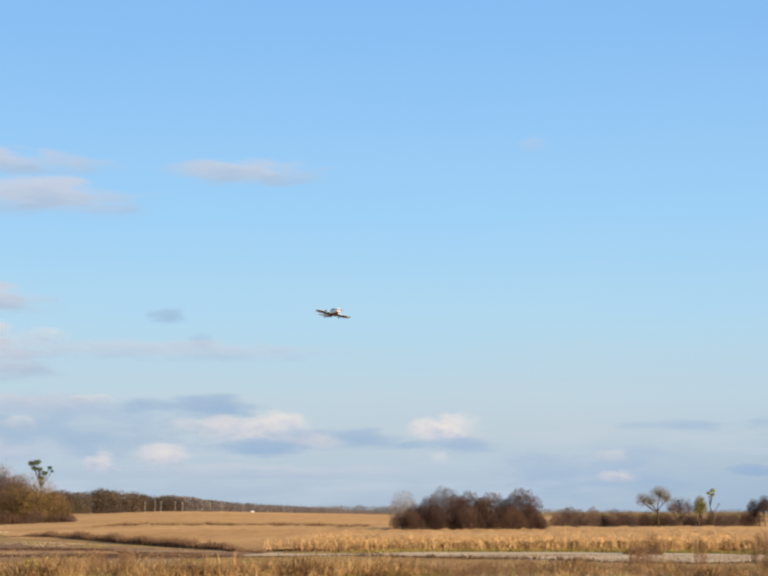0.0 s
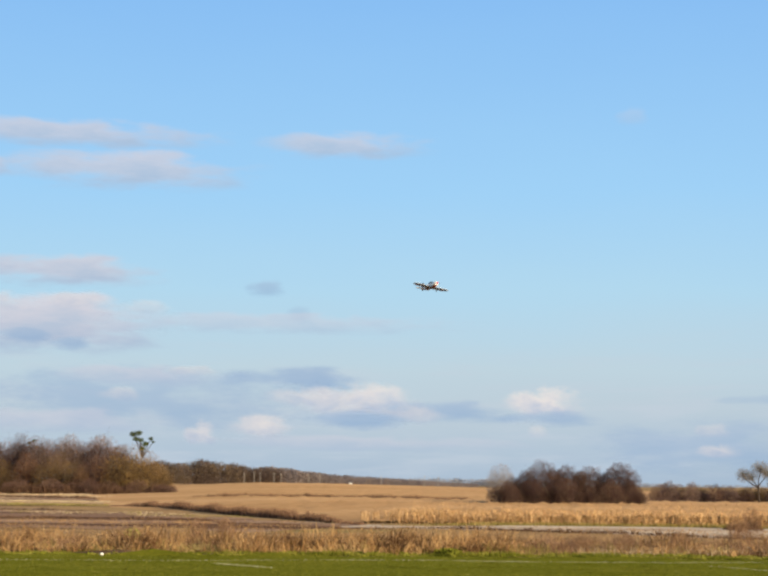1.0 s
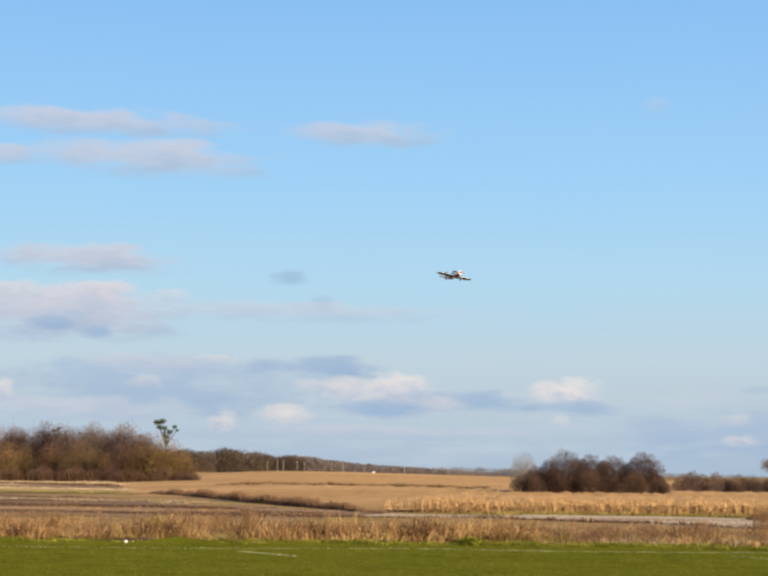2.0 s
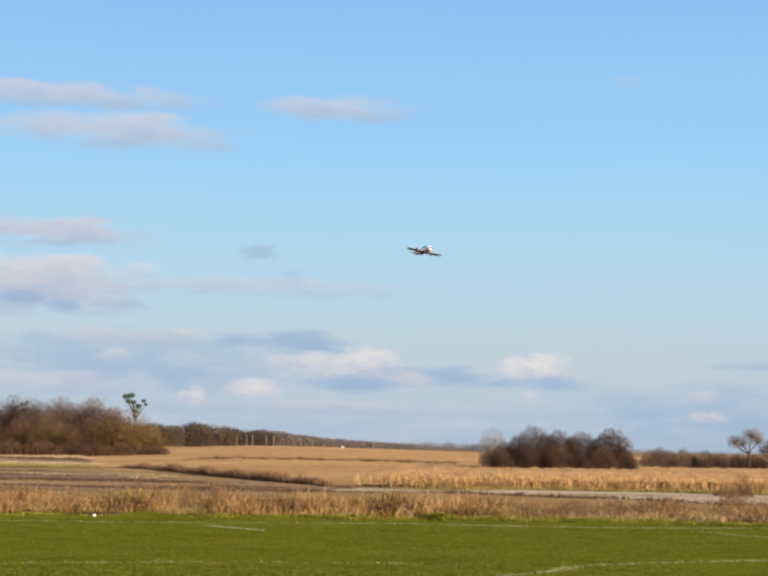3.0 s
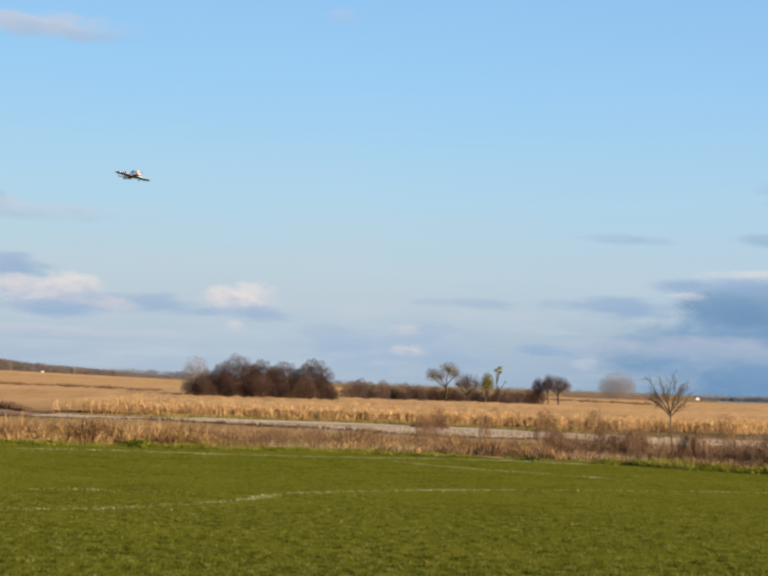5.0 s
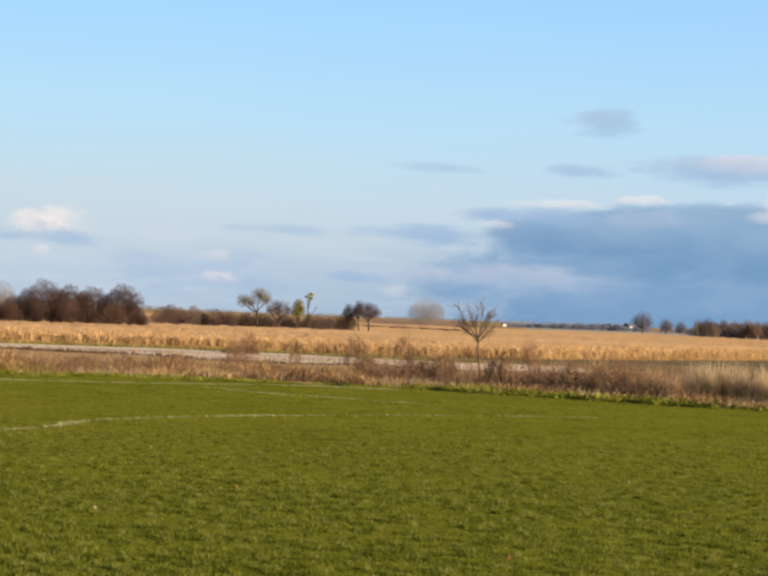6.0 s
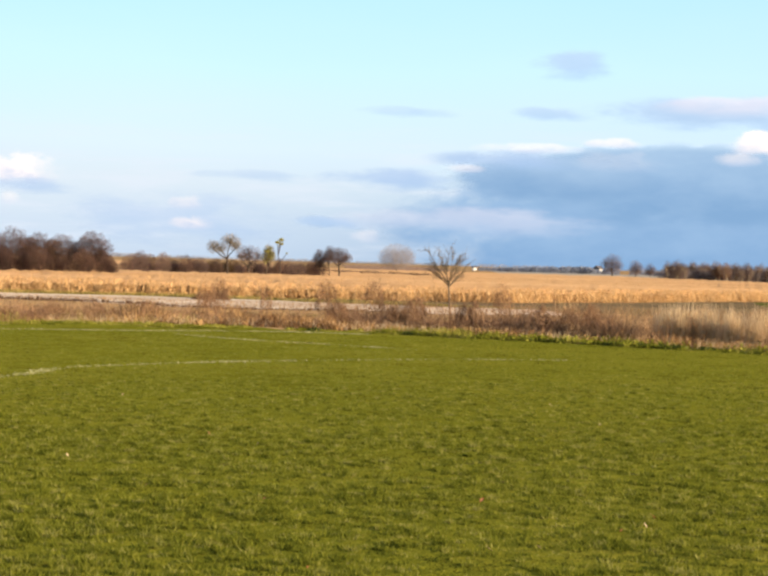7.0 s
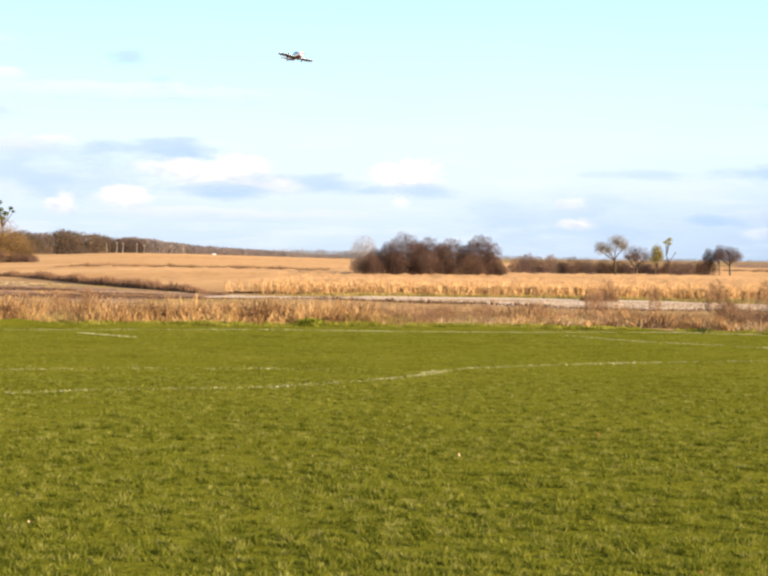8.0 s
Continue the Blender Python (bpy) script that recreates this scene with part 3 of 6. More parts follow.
cloud(-7.5, 5.65, 7.0, 0.4, M_STREAK, 0.5, THIN)
# low banks over the fields
cloud(-12.5, 2.9, 6.8, 1.2, M_STREAK_GREY, 0.62, GREY)
cloud(-7.0, 3.65, 2.8, 0.5, M_STREAK_GREY, 0.85, GREY)
cloud(-1.6, 2.55, 3.4, 0.42, M_STREAK_GREY, 0.75, GREY)
cloud(-12.5, 3.75, 3.2, 0.40, M_STREAK, 0.6, THIN)
cloud(-15.0, 2.1, 4.0, 0.5, M_STREAK, 0.55, THIN)
cloud(-4.3, 1.4, 6.5, 0.3, M_STREAK, 0.5, THIN)
cloud(7.5, 1.3, 4.5, 1.0, M_STREAK_GREY, 0.55, GREY)
cloud(-4.85, 2.8, 2.8, 0.95, M_CUMULUS, 0.78, "broad sunlit cumulus bank over a grey foot", (0.93, 0.94, 0.97))
cloud(-4.0, 3.0, 1.5, 0.6, M_CUMULUS, 0.7, PUFF)
cloud(-6.8, 3.0, 1.8, 0.55, M_CUMULUS, 0.5, PUFF, (0.93, 0.94, 0.97))
cloud(1.85, 2.8, 1.9, 0.85, M_CUMULUS, 1.0, PUFF, (1.03, 1.02, 1.0))
cloud(-10.4, 1.65, 0.8, 0.72, M_CUMULUS, 0.75, PUFF, (0.97, 0.96, 0.97))
cloud(-8.4, 1.85, 1.5, 0.66, M_CUMULUS, 0.75, PUFF, (0.97, 0.96, 0.97))
cloud(-18.5, 2.6, 1.3, 0.7, M_CUMULUS, 0.8, PUFF, (0.97, 0.96, 0.97))
cloud(7.95, 1.17, 1.1, 0.42, M_CUMULUS, 0.6, PUFF, (0.96, 0.95, 0.96))
cloud(7.7, 1.88, 0.85, 0.42, M_CUMULUS, 0.35, PUFF, (0.96, 0.95, 0.96))
cloud(-13.3, 3.0, 1.0, 0.4, M_CUMULUS, 0.4, PUFF, (0.9, 0.92, 0.95))
cloud(-10.6, 3.9, 1.3, 0.28, M_CUMULUS, 0.4, PUFF, (0.93, 0.93, 0.95))
cloud(-2.9, 2.35, 1.5, 0.5, M_CUMULUS, 0.45, PUFF, (0.93, 0.93, 0.95))
cloud(-5.2, 2.2, 2.4, 0.35, M_STREAK_GREY, 0.8, GREY, (0.98, 0.99, 1.0))
cloud(2.1, 2.3, 2.0, 0.3, M_STREAK_GREY, 0.7, GREY)
cloud(1.5, 1.8, 0.5, 0.36, M_CUMULUS, 0.35, PUFF)
cloud(10.0, 2.95, 2.2, 0.22, M_STREAK_GREY, 0.5, GREY)
cloud(13.1, 1.4, 1.6, 0.26, M_STREAK_GREY, 0.7, GREY, (0.93, 0.97, 1.0))
cloud(14.1, 0.85, 0.7, 0.42, M_CUMULUS, 0.3, PUFF)
# the rain cloud
cloud(14.8, 5.37, 1.4, 0.22, M_STREAK_GREY, 0.4, GREY)
cloud(16.6, 5.38, 1.1, 0.2, M_STREAK_GREY, 0.3, GREY)
cloud(21.2, 7.1, 1.5, 0.62, M_STREAK_GREY, 0.7, GREY)
cloud(20.9, 5.45, 1.7, 0.30, M_STREAK_GREY, 0.6, GREY)
cloud(26.9, 5.5, 5.2, 0.62, M_STREAK_GREY, 0.8, GREY)
cloud(27.6, 5.75, 3.4, 0.42, M_STREAK, 0.8, THIN)
cloud(14.9, 2.95, 2.6, 0.42, M_STREAK_GREY, 0.85, GREY, (0.95, 0.97, 1.0))
cloud(27.0, 1.2, 14.5, 3.0, M_RAIN, 0.95, DARK, (0.88, 0.92, 0.95))
cloud(25.4, 2.9, 9.4, 1.75, M_RAIN, 0.95, DARK, (0.93, 0.94, 0.94))
cloud(20.6, 3.1, 4.2, 0.95, M_RAIN, 0.85, DARK, (0.96, 0.95, 0.94))
cloud(19.2, 3.75, 3.0, 0.38, M_STREAK_GREY, 0.85, GREY, (0.93, 0.96, 0.99))
cloud(18.0, 1.50, 5.4, 0.55, M_STREAK, 0.42, THIN)
cloud(17.5, 3.38, 1.0, 0.24, M_CUMULUS, 0.4, PUFF, (0.96, 0.97, 0.99))
cloud(22.9, 4.38, 1.4, 0.30, M_CUMULUS, 0.6, PUFF)
cloud(19.8, 4.15, 2.6, 0.30, M_CUMULUS, 0.5, PUFF)
cloud(23.2, 3.7, 2.2, 0.62, M_CUMULUS, 0.16, PUFF, (0.93, 0.95, 0.98))
cloud(27.7, 4.55, 0.9, 0.5, M_CUMULUS, 0.9, PUFF, (1.04, 1.02, 0.99))
cloud(28.7, 4.3, 2.1, 0.78, M_CUMULUS, 1.0, "towering bright cumulus above the rain cloud", (1.04, 1.02, 0.99))
cloud(27.0, 3.85, 1.1, 0.38, M_CUMULUS, 0.45, PUFF, (0.95, 0.96, 0.98))
cloud(30.0, 4.2, 1.6, 0.75, M_CUMULUS, 0.9, PUFF, (1.03, 1.01, 0.99))
cloud(28.95, 3.62, 0.85, 0.8, M_CUMULUS, 0.6, PUFF, (0.93, 0.94, 0.96))

# ---------------------------------------------------------------- trees


def tubes(segs, sides=3):
    """Tapered prisms for segments (p0, p1, r0, r1)."""
    p0, p1 = np.array([s[0] for s in segs]), np.array([s[1] for s in segs])
    r0, r1 = np.array([s[2] for s in segs]), np.array([s[3] for s in segs])
    d = p1 - p0
    d /= np.linalg.norm(d, axis=1, keepdims=True) + 1e-9
    ref = np.where(np.abs(d[:, 2:3]) > 0.9, [[1.0, 0, 0]], [[0, 0, 1.0]])
    u = np.cross(d, ref)
    u /= np.linalg.norm(u, axis=1, keepdims=True)
    w = np.cross(d, u)
    rings = []
    for p, r in ((p0, r0), (p1, r1)):
        for k in range(sides):
            a = 2 * np.pi * k / sides
            rings.append(p + (u * math.cos(a) + w * math.sin(a)) * r[:, None])
    v = np.stack(rings, 1).reshape(-1, 3)
    n = len(segs)
    base = np.arange(n)[:, None] * 2 * sides
    f = np.stack([base + np.array([[k, (k + 1) % sides, sides + (k + 1) % sides, sides + k]]) for k in range(sides)], 1).reshape(-1, 4)
    return v, f


def skeleton_tree(seed, height, stems, wide, low, limbs=9, subs=6, ends=5, thick=0.022, fork=0.0):
    """Limbs of a tree with a domed crown: segments, and the outer branches on which twigs grow.
    wide: the crown's half width; low: where it begins, both as parts of the height."""
    rng = np.random.RandomState(seed)
    segs, outer = [], []
    mid = np.array([0, 0, height * (low + 1) / 2])
    half = np.array([wide * height, wide * height, height * (1 - low) / 2])

    def bough(p, q, r0, r1, n, sag):
        out, a = [], p
        bend = rng.normal(size=3) * np.linalg.norm(q - p) * 0.10 + np.array([0, 0, sag * np.linalg.norm(q - p)])
        for k in range(1, n + 1):
            t = k / n
            b = p + (q - p) * t + bend * 4 * t * (1 - t)
            segs.append((a, b, r0 + (r1 - r0) * (k - 1) / n, r0 + (r1 - r0) * t))
            out.append((a, b, (b - a) / (np.linalg.norm(b - a) + 1e-9), r1))
            a = b
        return out

    def sphere():
        u = rng.normal(size=3)
        return u / np.linalg.norm(u)
    for s in range(stems):
        a = 2 * np.pi * s / stems + rng.uniform(0, 1)
        foot = np.array([math.cos(a), math.sin(a), 0]) * (0.0 if stems == 1 else 0.03 * height) + np.array([0, 0, -0.15])
        lean = 0.0 if stems == 1 else 0.45 * wide * height
        top = np.array([math.cos(a) * lean, math.sin(a) * lean, height * rng.uniform(0.72, 0.82)])
        trunk = bough(foot, top, height * thick, height * thick * 0.3, 6, 0.0)
        for i in range(max(3, limbs // stems)):
            u = sphere()
            u[2] = abs(u[2]) * 0.9 - 0.25
            t = np.clip(0.35 * low + 0.25 + 0.5 * rng.uniform() * (0.6 + 0.4 * u[2]), 0.08, 0.95)
            t = max(t, fork * (1 + 0.4 * rng.uniform()))
            p = trunk[min(5, int(t * 6))][0]
            goal = mid + half * u * 0.62 + (top - np.array([0, 0, top[2]])) * 0.4
            limb = bough(p, goal, height * thick * 0.5, height * thick * 0.2, 4, 0.08)
            for j in range(subs):
                v = u + sphere() * 0.55
                v /= np.linalg.norm(v)
                g2 = mid + half * v * rng.uniform(0.72, 0.92)
                q = limb[rng.randint(1, 4)][1]
                sub = bough(q, g2, height * thick * 0.16, height * thick * 0.08, 3, 0.05)
                for k in range(ends):
                    w = v + sphere() * 0.33
                    w /= np.linalg.norm(w)
                    g3 = mid + half * w * rng.uniform(0.78, 0.98)
                    outer.extend(bough(sub[rng.randint(0, 3)][1], g3, height * thick * 0.06, height * thick * 0.03, 1, 0.04))
    return segs, outer, rng


PROTO = {}


def proto(key, seed, height, stems, wide, low, bark, twig_mat, leaf_mat=None, leaves=0, leaf=0.14, twigs=8, twig_len=0.5, limbs=9, subs=6, ends=5, thick=0.022, twig_w=0.03, rise=0.5, fork=0.0):
    """One tree pattern: meshes for trunk and crown, brought to exactly the height."""
    segs, outer, rng = skeleton_tree(seed, height, stems, wide, low, limbs, subs, ends, thick, fork)
    a = np.array([o[0] for o in outer])
    b = np.array([o[1] for o in outer])
    d = np.array([o[2] for o in outer])
    i = np.repeat(np.arange(len(outer)), 2 * twigs)
    t = rng.uniform(0, 1, len(i))[:, None]
    at = a[i] * (1 - t) + b[i] * t
    way = d[i] * 0.6 + rng.normal(size=(len(i), 3)) * 0.55 + np.array([0, 0, 0.25 * rise])
    way /= np.linalg.norm(way, axis=1, keepdims=True)
    side = np.cross(way, rng.normal(size=(len(i), 3)))
    side /= np.linalg.norm(side, axis=1, keepdims=True)
    ln = twig_len * rng.uniform(0.4, 1.2, len(i))[:, None]
    tv = np.stack([at - side * twig_w / 2, at + side * twig_w / 2, at + way * ln], 1).reshape(-1, 3)
    tip = at + way * ln
    sv, sf = tubes(segs)
    top = max(sv[:, 2].max(), np.percentile(tip[:, 2], 99.7))
    k = height / top
    PROTO[key] = {
        "h": height,
        "trunk": mesh_np("trunk", sv * k, sf, bark, True),
        "twigs": mesh_np("crown", tv * k, np.arange(len(tv)).reshape(-1, 3), twig_mat),
        "leaves": None,
    }
    if leaves and leaf_mat:
        j = rng.randint(0, len(i), leaves)
        pos = at[j] + (tip[j] - at[j]) * rng.uniform(0, 1.1, leaves)[:, None] + rng.normal(size=(leaves, 3)) * 0.08
        lv, lf = flakes(rng, pos * k, leaf)
        PROTO[key]["leaves"] = mesh_np("foliage", lv, lf, leaf_mat)


def lobed(key, seed, height, lobes, bark, twig_mat, twigs, twig_len=0.07, twig_w=0.008, bias=0.35, limbs=10, fork=0.3, feet=1, thick=0.02, skirt=False, leaf_mat=None, leaves=0, leaf=0.012, up=0.3, ragged=1.0):
    """A tree pattern whose crown is made of rounded lobes (x, y, z, half width, half height), in parts of the height:
    trunk and boughs into each lobe, and fine twigs thickest towards the lobes' skin. skirt: twigs down to the ground."""
    rng = np.random.RandomState(seed)
    L = np.array(lobes, float) * height
    segs = []

    def bough(p, q, r0, r1, n=4):
        ln = np.linalg.norm(q - p)
        bend, a = rng.normal(size=3) * ln * 0.07 + np.array([0, 0, 0.06 * ln]), p
        for k in range(1, n + 1):
            t = k / n
            b = p + (q - p) * t + bend * 4 * t * (1 - t)
            segs.append((a, b, r0 + (r1 - r0) * (k - 1) / n, r0 + (r1 - r0) * t))
            a = b

    def skin(n):
        u = rng.normal(size=(n, 3))
        return u / np.linalg.norm(u, axis=1, keepdims=True)
    crotch = np.array([L[:, 0].mean() * 0.4, L[:, 1].mean() * 0.4, fork * height])
    for f in range(feet):
        a = 6.28 * f / feet + 0.6
        foot = np.array([math.cos(a), math.sin(a), 0]) * (0.05 * height if feet > 1 else 0) + np.array([0, 0, -0.03 * height])
        bough(foot, crotch, thick * height, thick * height * 0.7)
    for x, y, z, rx, rz in L:
        c = np.array([x, y, z])
        heart = c - np.array([0, 0, 0.35 * rz])
        bough(crotch, heart, thick * height * 0.6, thick * height * 0.3)
        for u in skin(limbs):
            u[2] = abs(u[2]) * 1.1 - 0.2
            tip = c + u * np.array([rx, rx, rz]) * rng.uniform(0.6, 0.92)
            bough(heart, tip, thick * height * 0.22, thick * height * 0.07)
            for _ in range(2):
                bough(heart + (tip - heart) * rng.uniform(0.4, 0.8), c + (u + rng.normal(size=3) * 0.35) * np.array([rx, rx, rz]) * 0.85, thick * height * 0.1, thick * height * 0.04, 2)

    def inside(n):
        w = L[:, 3] ** 2 * L[:, 4]
        k = rng.choice(len(L), n, p=w ** 0.7 / (w ** 0.7).sum())
        u = skin(n)
        r = rng.uniform(0, 1, n) ** bias
        rough = 1 + ragged * 0.10 * np.sin(u[:, 0] * 7 + k * 2.1) * np.sin(u[:, 2] * 6 + k) + ragged * 0.06 * np.sin(u[:, 0] * 17 + u[:, 1] * 13 + k)
        pos = L[k, :3] + u * (r * rough)[:, None] * L[k][:, [3, 3, 4]]
        if skirt:
            low = u[:, 2] < 0
            a, q = rng.uniform(0, 6.28, n), rng.uniform(0, 1, n) ** bias
            side = np.stack([L[k, 0] + np.cos(a) * q * L[k, 3], L[k, 1] + np.sin(a) * q * L[k, 3], rng.uniform(0.01, 1, n) * L[k, 2]], 1)
            pos = np.where(low[:, None], side, pos)
        return pos, u
    pos, u = inside(twigs)
    way = u * 0.8 + rng.normal(size=(twigs, 3)) * 0.5 + np.array([0, 0, up])
    way /= np.linalg.norm(way, axis=1, keepdims=True)
    side = np.cross(way, rng.normal(size=(twigs, 3)))
    side /= np.linalg.norm(side, axis=1, keepdims=True)
    tip = pos + way * (twig_len * height * rng.uniform(0.4, 1.2, twigs))[:, None]
    hw = twig_w * height / 2
    tv = np.stack([pos - side * hw, pos + side * hw, tip], 1).reshape(-1, 3)
    sv, sf = tubes(segs)
    PROTO[key] = {"h": np.percentile(tip[:, 2], 99.8), "trunk": mesh_np("trunk", sv, sf, bark, True), "twigs": mesh_np("crown", tv, np.arange(len(tv)).reshape(-1, 3), twig_mat), "leaves": None}
    if leaves:
        PROTO[key]["leaves"] = mesh_np("foliage", *flakes(rng, inside(leaves)[0], leaf * height), leaf_mat)


lobed("alder", 11, 6.0, [(0, 0, 0.66, 0.33, 0.33), (-0.26, -0.05, 0.50, 0.27, 0.32), (0.27, 0.05, 0.48, 0.27, 0.32), (0.02, -0.22, 0.42, 0.30, 0.36)], M_BARK, M_ALDER, 20000, 0.027, 0.0078, 0.42, feet=3, fork=0.12, skirt=True, up=0.15, ragged=1.1)
lobed("alder_b", 12, 6.0, [(0, 0, 0.74, 0.27, 0.25), (-0.15, 0.08, 0.60, 0.22, 0.25), (0.17, -0.06, 0.58, 0.24, 0.26), (0, -0.1, 0.40, 0.30, 0.34)], M_BARK, M_ALDER, 18000, 0.027, 0.0078, 0.42, feet=2, fork=0.12, skirt=True, up=0.15, ragged=1.1)
lobed("hedge_dome", 13, 3.5, [(0, 0, 0.52, 0.40, 0.46), (0.24, 0, 0.42, 0.28, 0.38), (-0.24, 0.1, 0.38, 0.30, 0.42)], M_BARK, M_HEDGEROW, 4600, 0.055, 0.0125, 0.3, feet=3, fork=0.1, skirt=True, up=0.1, ragged=0.6)
lobed("thorn_dome", 14, 3.5, [(0, 0, 0.62, 0.34, 0.36), (0.16, 0, 0.50, 0.28, 0.30), (-0.18, 0.1, 0.46, 0.26, 0.30)], M_BARK, M_WOOD_PURPLE, 7000, 0.05, 0.009, 0.34, feet=2, fork=0.12, skirt=True, up=0.2)
lobed("olive_bush", 15, 3.5, [(0, 0, 0.55, 0.42, 0.44), (0.26, 0, 0.42, 0.28, 0.36), (-0.26, 0.1, 0.40, 0.28, 0.36)], M_BARK, M_TWIG_GREY, 2200, 0.05, 0.009, 0.34, feet=3, fork=0.1, skirt=True, leaf_mat=M_LEAF_OLIVE, leaves=4200, leaf=0.022)
lobed("wood_a", 21, 13.0, [(0, 0, 0.5, 0.32, 0.48), (-0.2, 0, 0.42, 0.22, 0.36), (0.2, -0.1, 0.45, 0.22, 0.4), (0, -0.18, 0.36, 0.26, 0.34)], M_BARK, M_WOOD_PURPLE, 5200, 0.032, 0.005, 0.42, skirt=True, leaf_mat=M_LEAF_BROWN, leaves=5800, leaf=0.0112, up=0.5)
lobed("wood_b", 22, 12.0, [(0, 0, 0.42, 0.42, 0.56), (-0.26, -0.1, 0.36, 0.28, 0.42), (0.27, 0, 0.34, 0.28, 0.42), (0.05, -0.25, 0.3, 0.3, 0.4)], M_BARK, M_TWIG_BROWN, 4600, 0.032, 0.005, 0.42, skirt=True, feet=3, fork=0.15, leaf_mat=M_LEAF_OLIVE, leaves=6200, leaf=0.0122, up=0.5)
lobed("wood_bare", 23, 14.0, [(0, 0, 0.7, 0.22, 0.3), (0.12, 0, 0.55, 0.2, 0.3), (-0.13, 0.05, 0.52, 0.2, 0.3), (0, -0.1, 0.4, 0.22, 0.3)], M_BARK, M_WOOD_PURPLE, 9500, 0.034, 0.0055, 0.5, fork=0.25, thick=0.016, up=0.6, ragged=0.7)
lobed("willow", 31, 6.0, [(0.02, 0, 0.835, 0.225, 0.165), (-0.33, 0, 0.71, 0.165, 0.145), (0.16, 0.08, 0.74, 0.13, 0.12), (-0.16, 0.06, 0.66, 0.14, 0.11)], M_BARK, M_TWIG_GREY, 5200, 0.05, 0.0045, 0.6, fork=0.46, thick=0.026, ragged=0.6)
lobed("round_bare", 32, 6.0, [(0, 0, 0.77, 0.34, 0.22), (-0.25, 0, 0.67, 0.15, 0.15), (0.25, 0, 0.67, 0.16, 0.15), (0, 0.1, 0.64, 0.22, 0.14)], M_BARK, M_WOOD_PURPLE, 5200, 0.05, 0.0045, 0.55, fork=0.34, feet=2, thick=0.040, ragged=0.6)
lobed("hazy_round", 34, 6.0, [(0, 0, 0.57, 0.40, 0.42), (-0.25, 0, 0.48, 0.26, 0.34), (0.25, 0, 0.48, 0.26, 0.34)], M_TWIG_HAZE, M_TWIG_HAZE, 11000, 0.037, 0.0055, 0.34, fork=0.2, feet=2, thick=0.010, ragged=0.4)
lobed("dark_crown", 33, 6.0, [(0.0, 0, 0.80, 0.26, 0.19), (-0.2, 0, 0.70, 0.15, 0.15), (0.22, 0.05, 0.70, 0.17, 0.15), (0.05, 0.05, 0.62, 0.2, 0.12)], M_BARK, M_WOOD_PURPLE, 6500, 0.04, 0.0055, 0.55, fork=0.46, thick=0.032, ragged=0.6)
lobed("yellow_crown", 35, 6.0, [(0, 0, 0.78, 0.15, 0.20), (-0.06, 0, 0.62, 0.12, 0.15), (0.07, 0, 0.66, 0.11, 0.13)], M_BARK, M_TWIG_BROWN, 2200, 0.05, 0.006, 0.5, fork=0.42, thick=0.028, leaf_mat=M_LEAF_YELLOW, leaves=620, leaf=0.02)
lobed("lone_round", 38, 8.0, [(0.03, 0, 0.62, 0.28, 0.37), (-0.17, 0, 0.48, 0.22, 0.32), (0.2, 0, 0.44, 0.2, 0.28), (-0.05, 0, 0.34, 0.2, 0.22)], M_BARK, M_WOOD_PURPLE, 9000, 0.045, 0.005, 0.5, fork=0.25, thick=0.026, ragged=0.8)
lobed("copse_bare", 36, 6.5, [(0, 0, 0.72, 0.22, 0.27), (-0.16, 0, 0.58, 0.2, 0.26), (0.17, 0.05, 0.56, 0.2, 0.26), (0, 0, 0.34, 0.26, 0.3)], M_BARK_PALE, M_WOOD_PURPLE, 4600, 0.05, 0.005, 0.5, fork=0.3, feet=2, thick=0.026, up=0.5)
lobed("copse_rust", 37, 6.5, [(0, 0, 0.66, 0.24, 0.32), (-0.17, 0, 0.5, 0.2, 0.3), (0.18, 0, 0.5, 0.2, 0.3)], M_BARK_PALE, M_WOOD_PURPLE, 2800, 0.05, 0.005, 0.5, fork=0.25, feet=2, thick=0.026, leaf_mat=M_LEAF_BROWN, leaves=1500, leaf=0.016, up=0.5)
proto("dry_bush", 52, 1.0, 6, 0.5, 0.0, M_RUST, M_RUST, M_WEED, 160, 0.022, 3, 0.2, limbs=13, subs=3, ends=3, thick=0.007, twig_w=0.009)
proto("dark_dry_bush", 53, 1.0, 6, 0.42, 0.0, M_THORN, M_RUST, M_THORN, 300, 0.024, 5, 0.2, limbs=15, subs=3, ends=4, thick=0.008, twig_w=0.011)


def plant(key, x, y, h, label, category="tree", name="tree", wide=1.0, group="", z=None, turn=None):
    """A tree of a pattern, at its height, with its own turn."""
    p = PROTO[key]
    ob = new(name)
    ob.empty_display_size = 0.2
    k = h / p["h"]
    ob.location = (x, y, float(ground_z(x, y)) if z is None else z)
    ob.rotation_euler = (0, 0, random.uniform(0, 6.28) if turn is None else turn)
    ob.scale = (k * wide, k * wide, k)
    part_of("trunk", p["trunk"], ob)
    part_of("crown", p["twigs"], ob)
    if p["leaves"]:
        part_of("foliage", p["leaves"], ob)
    return tagged(ob, label, category, group)


def at(az, y):
    return math.tan(radians(az)) * y


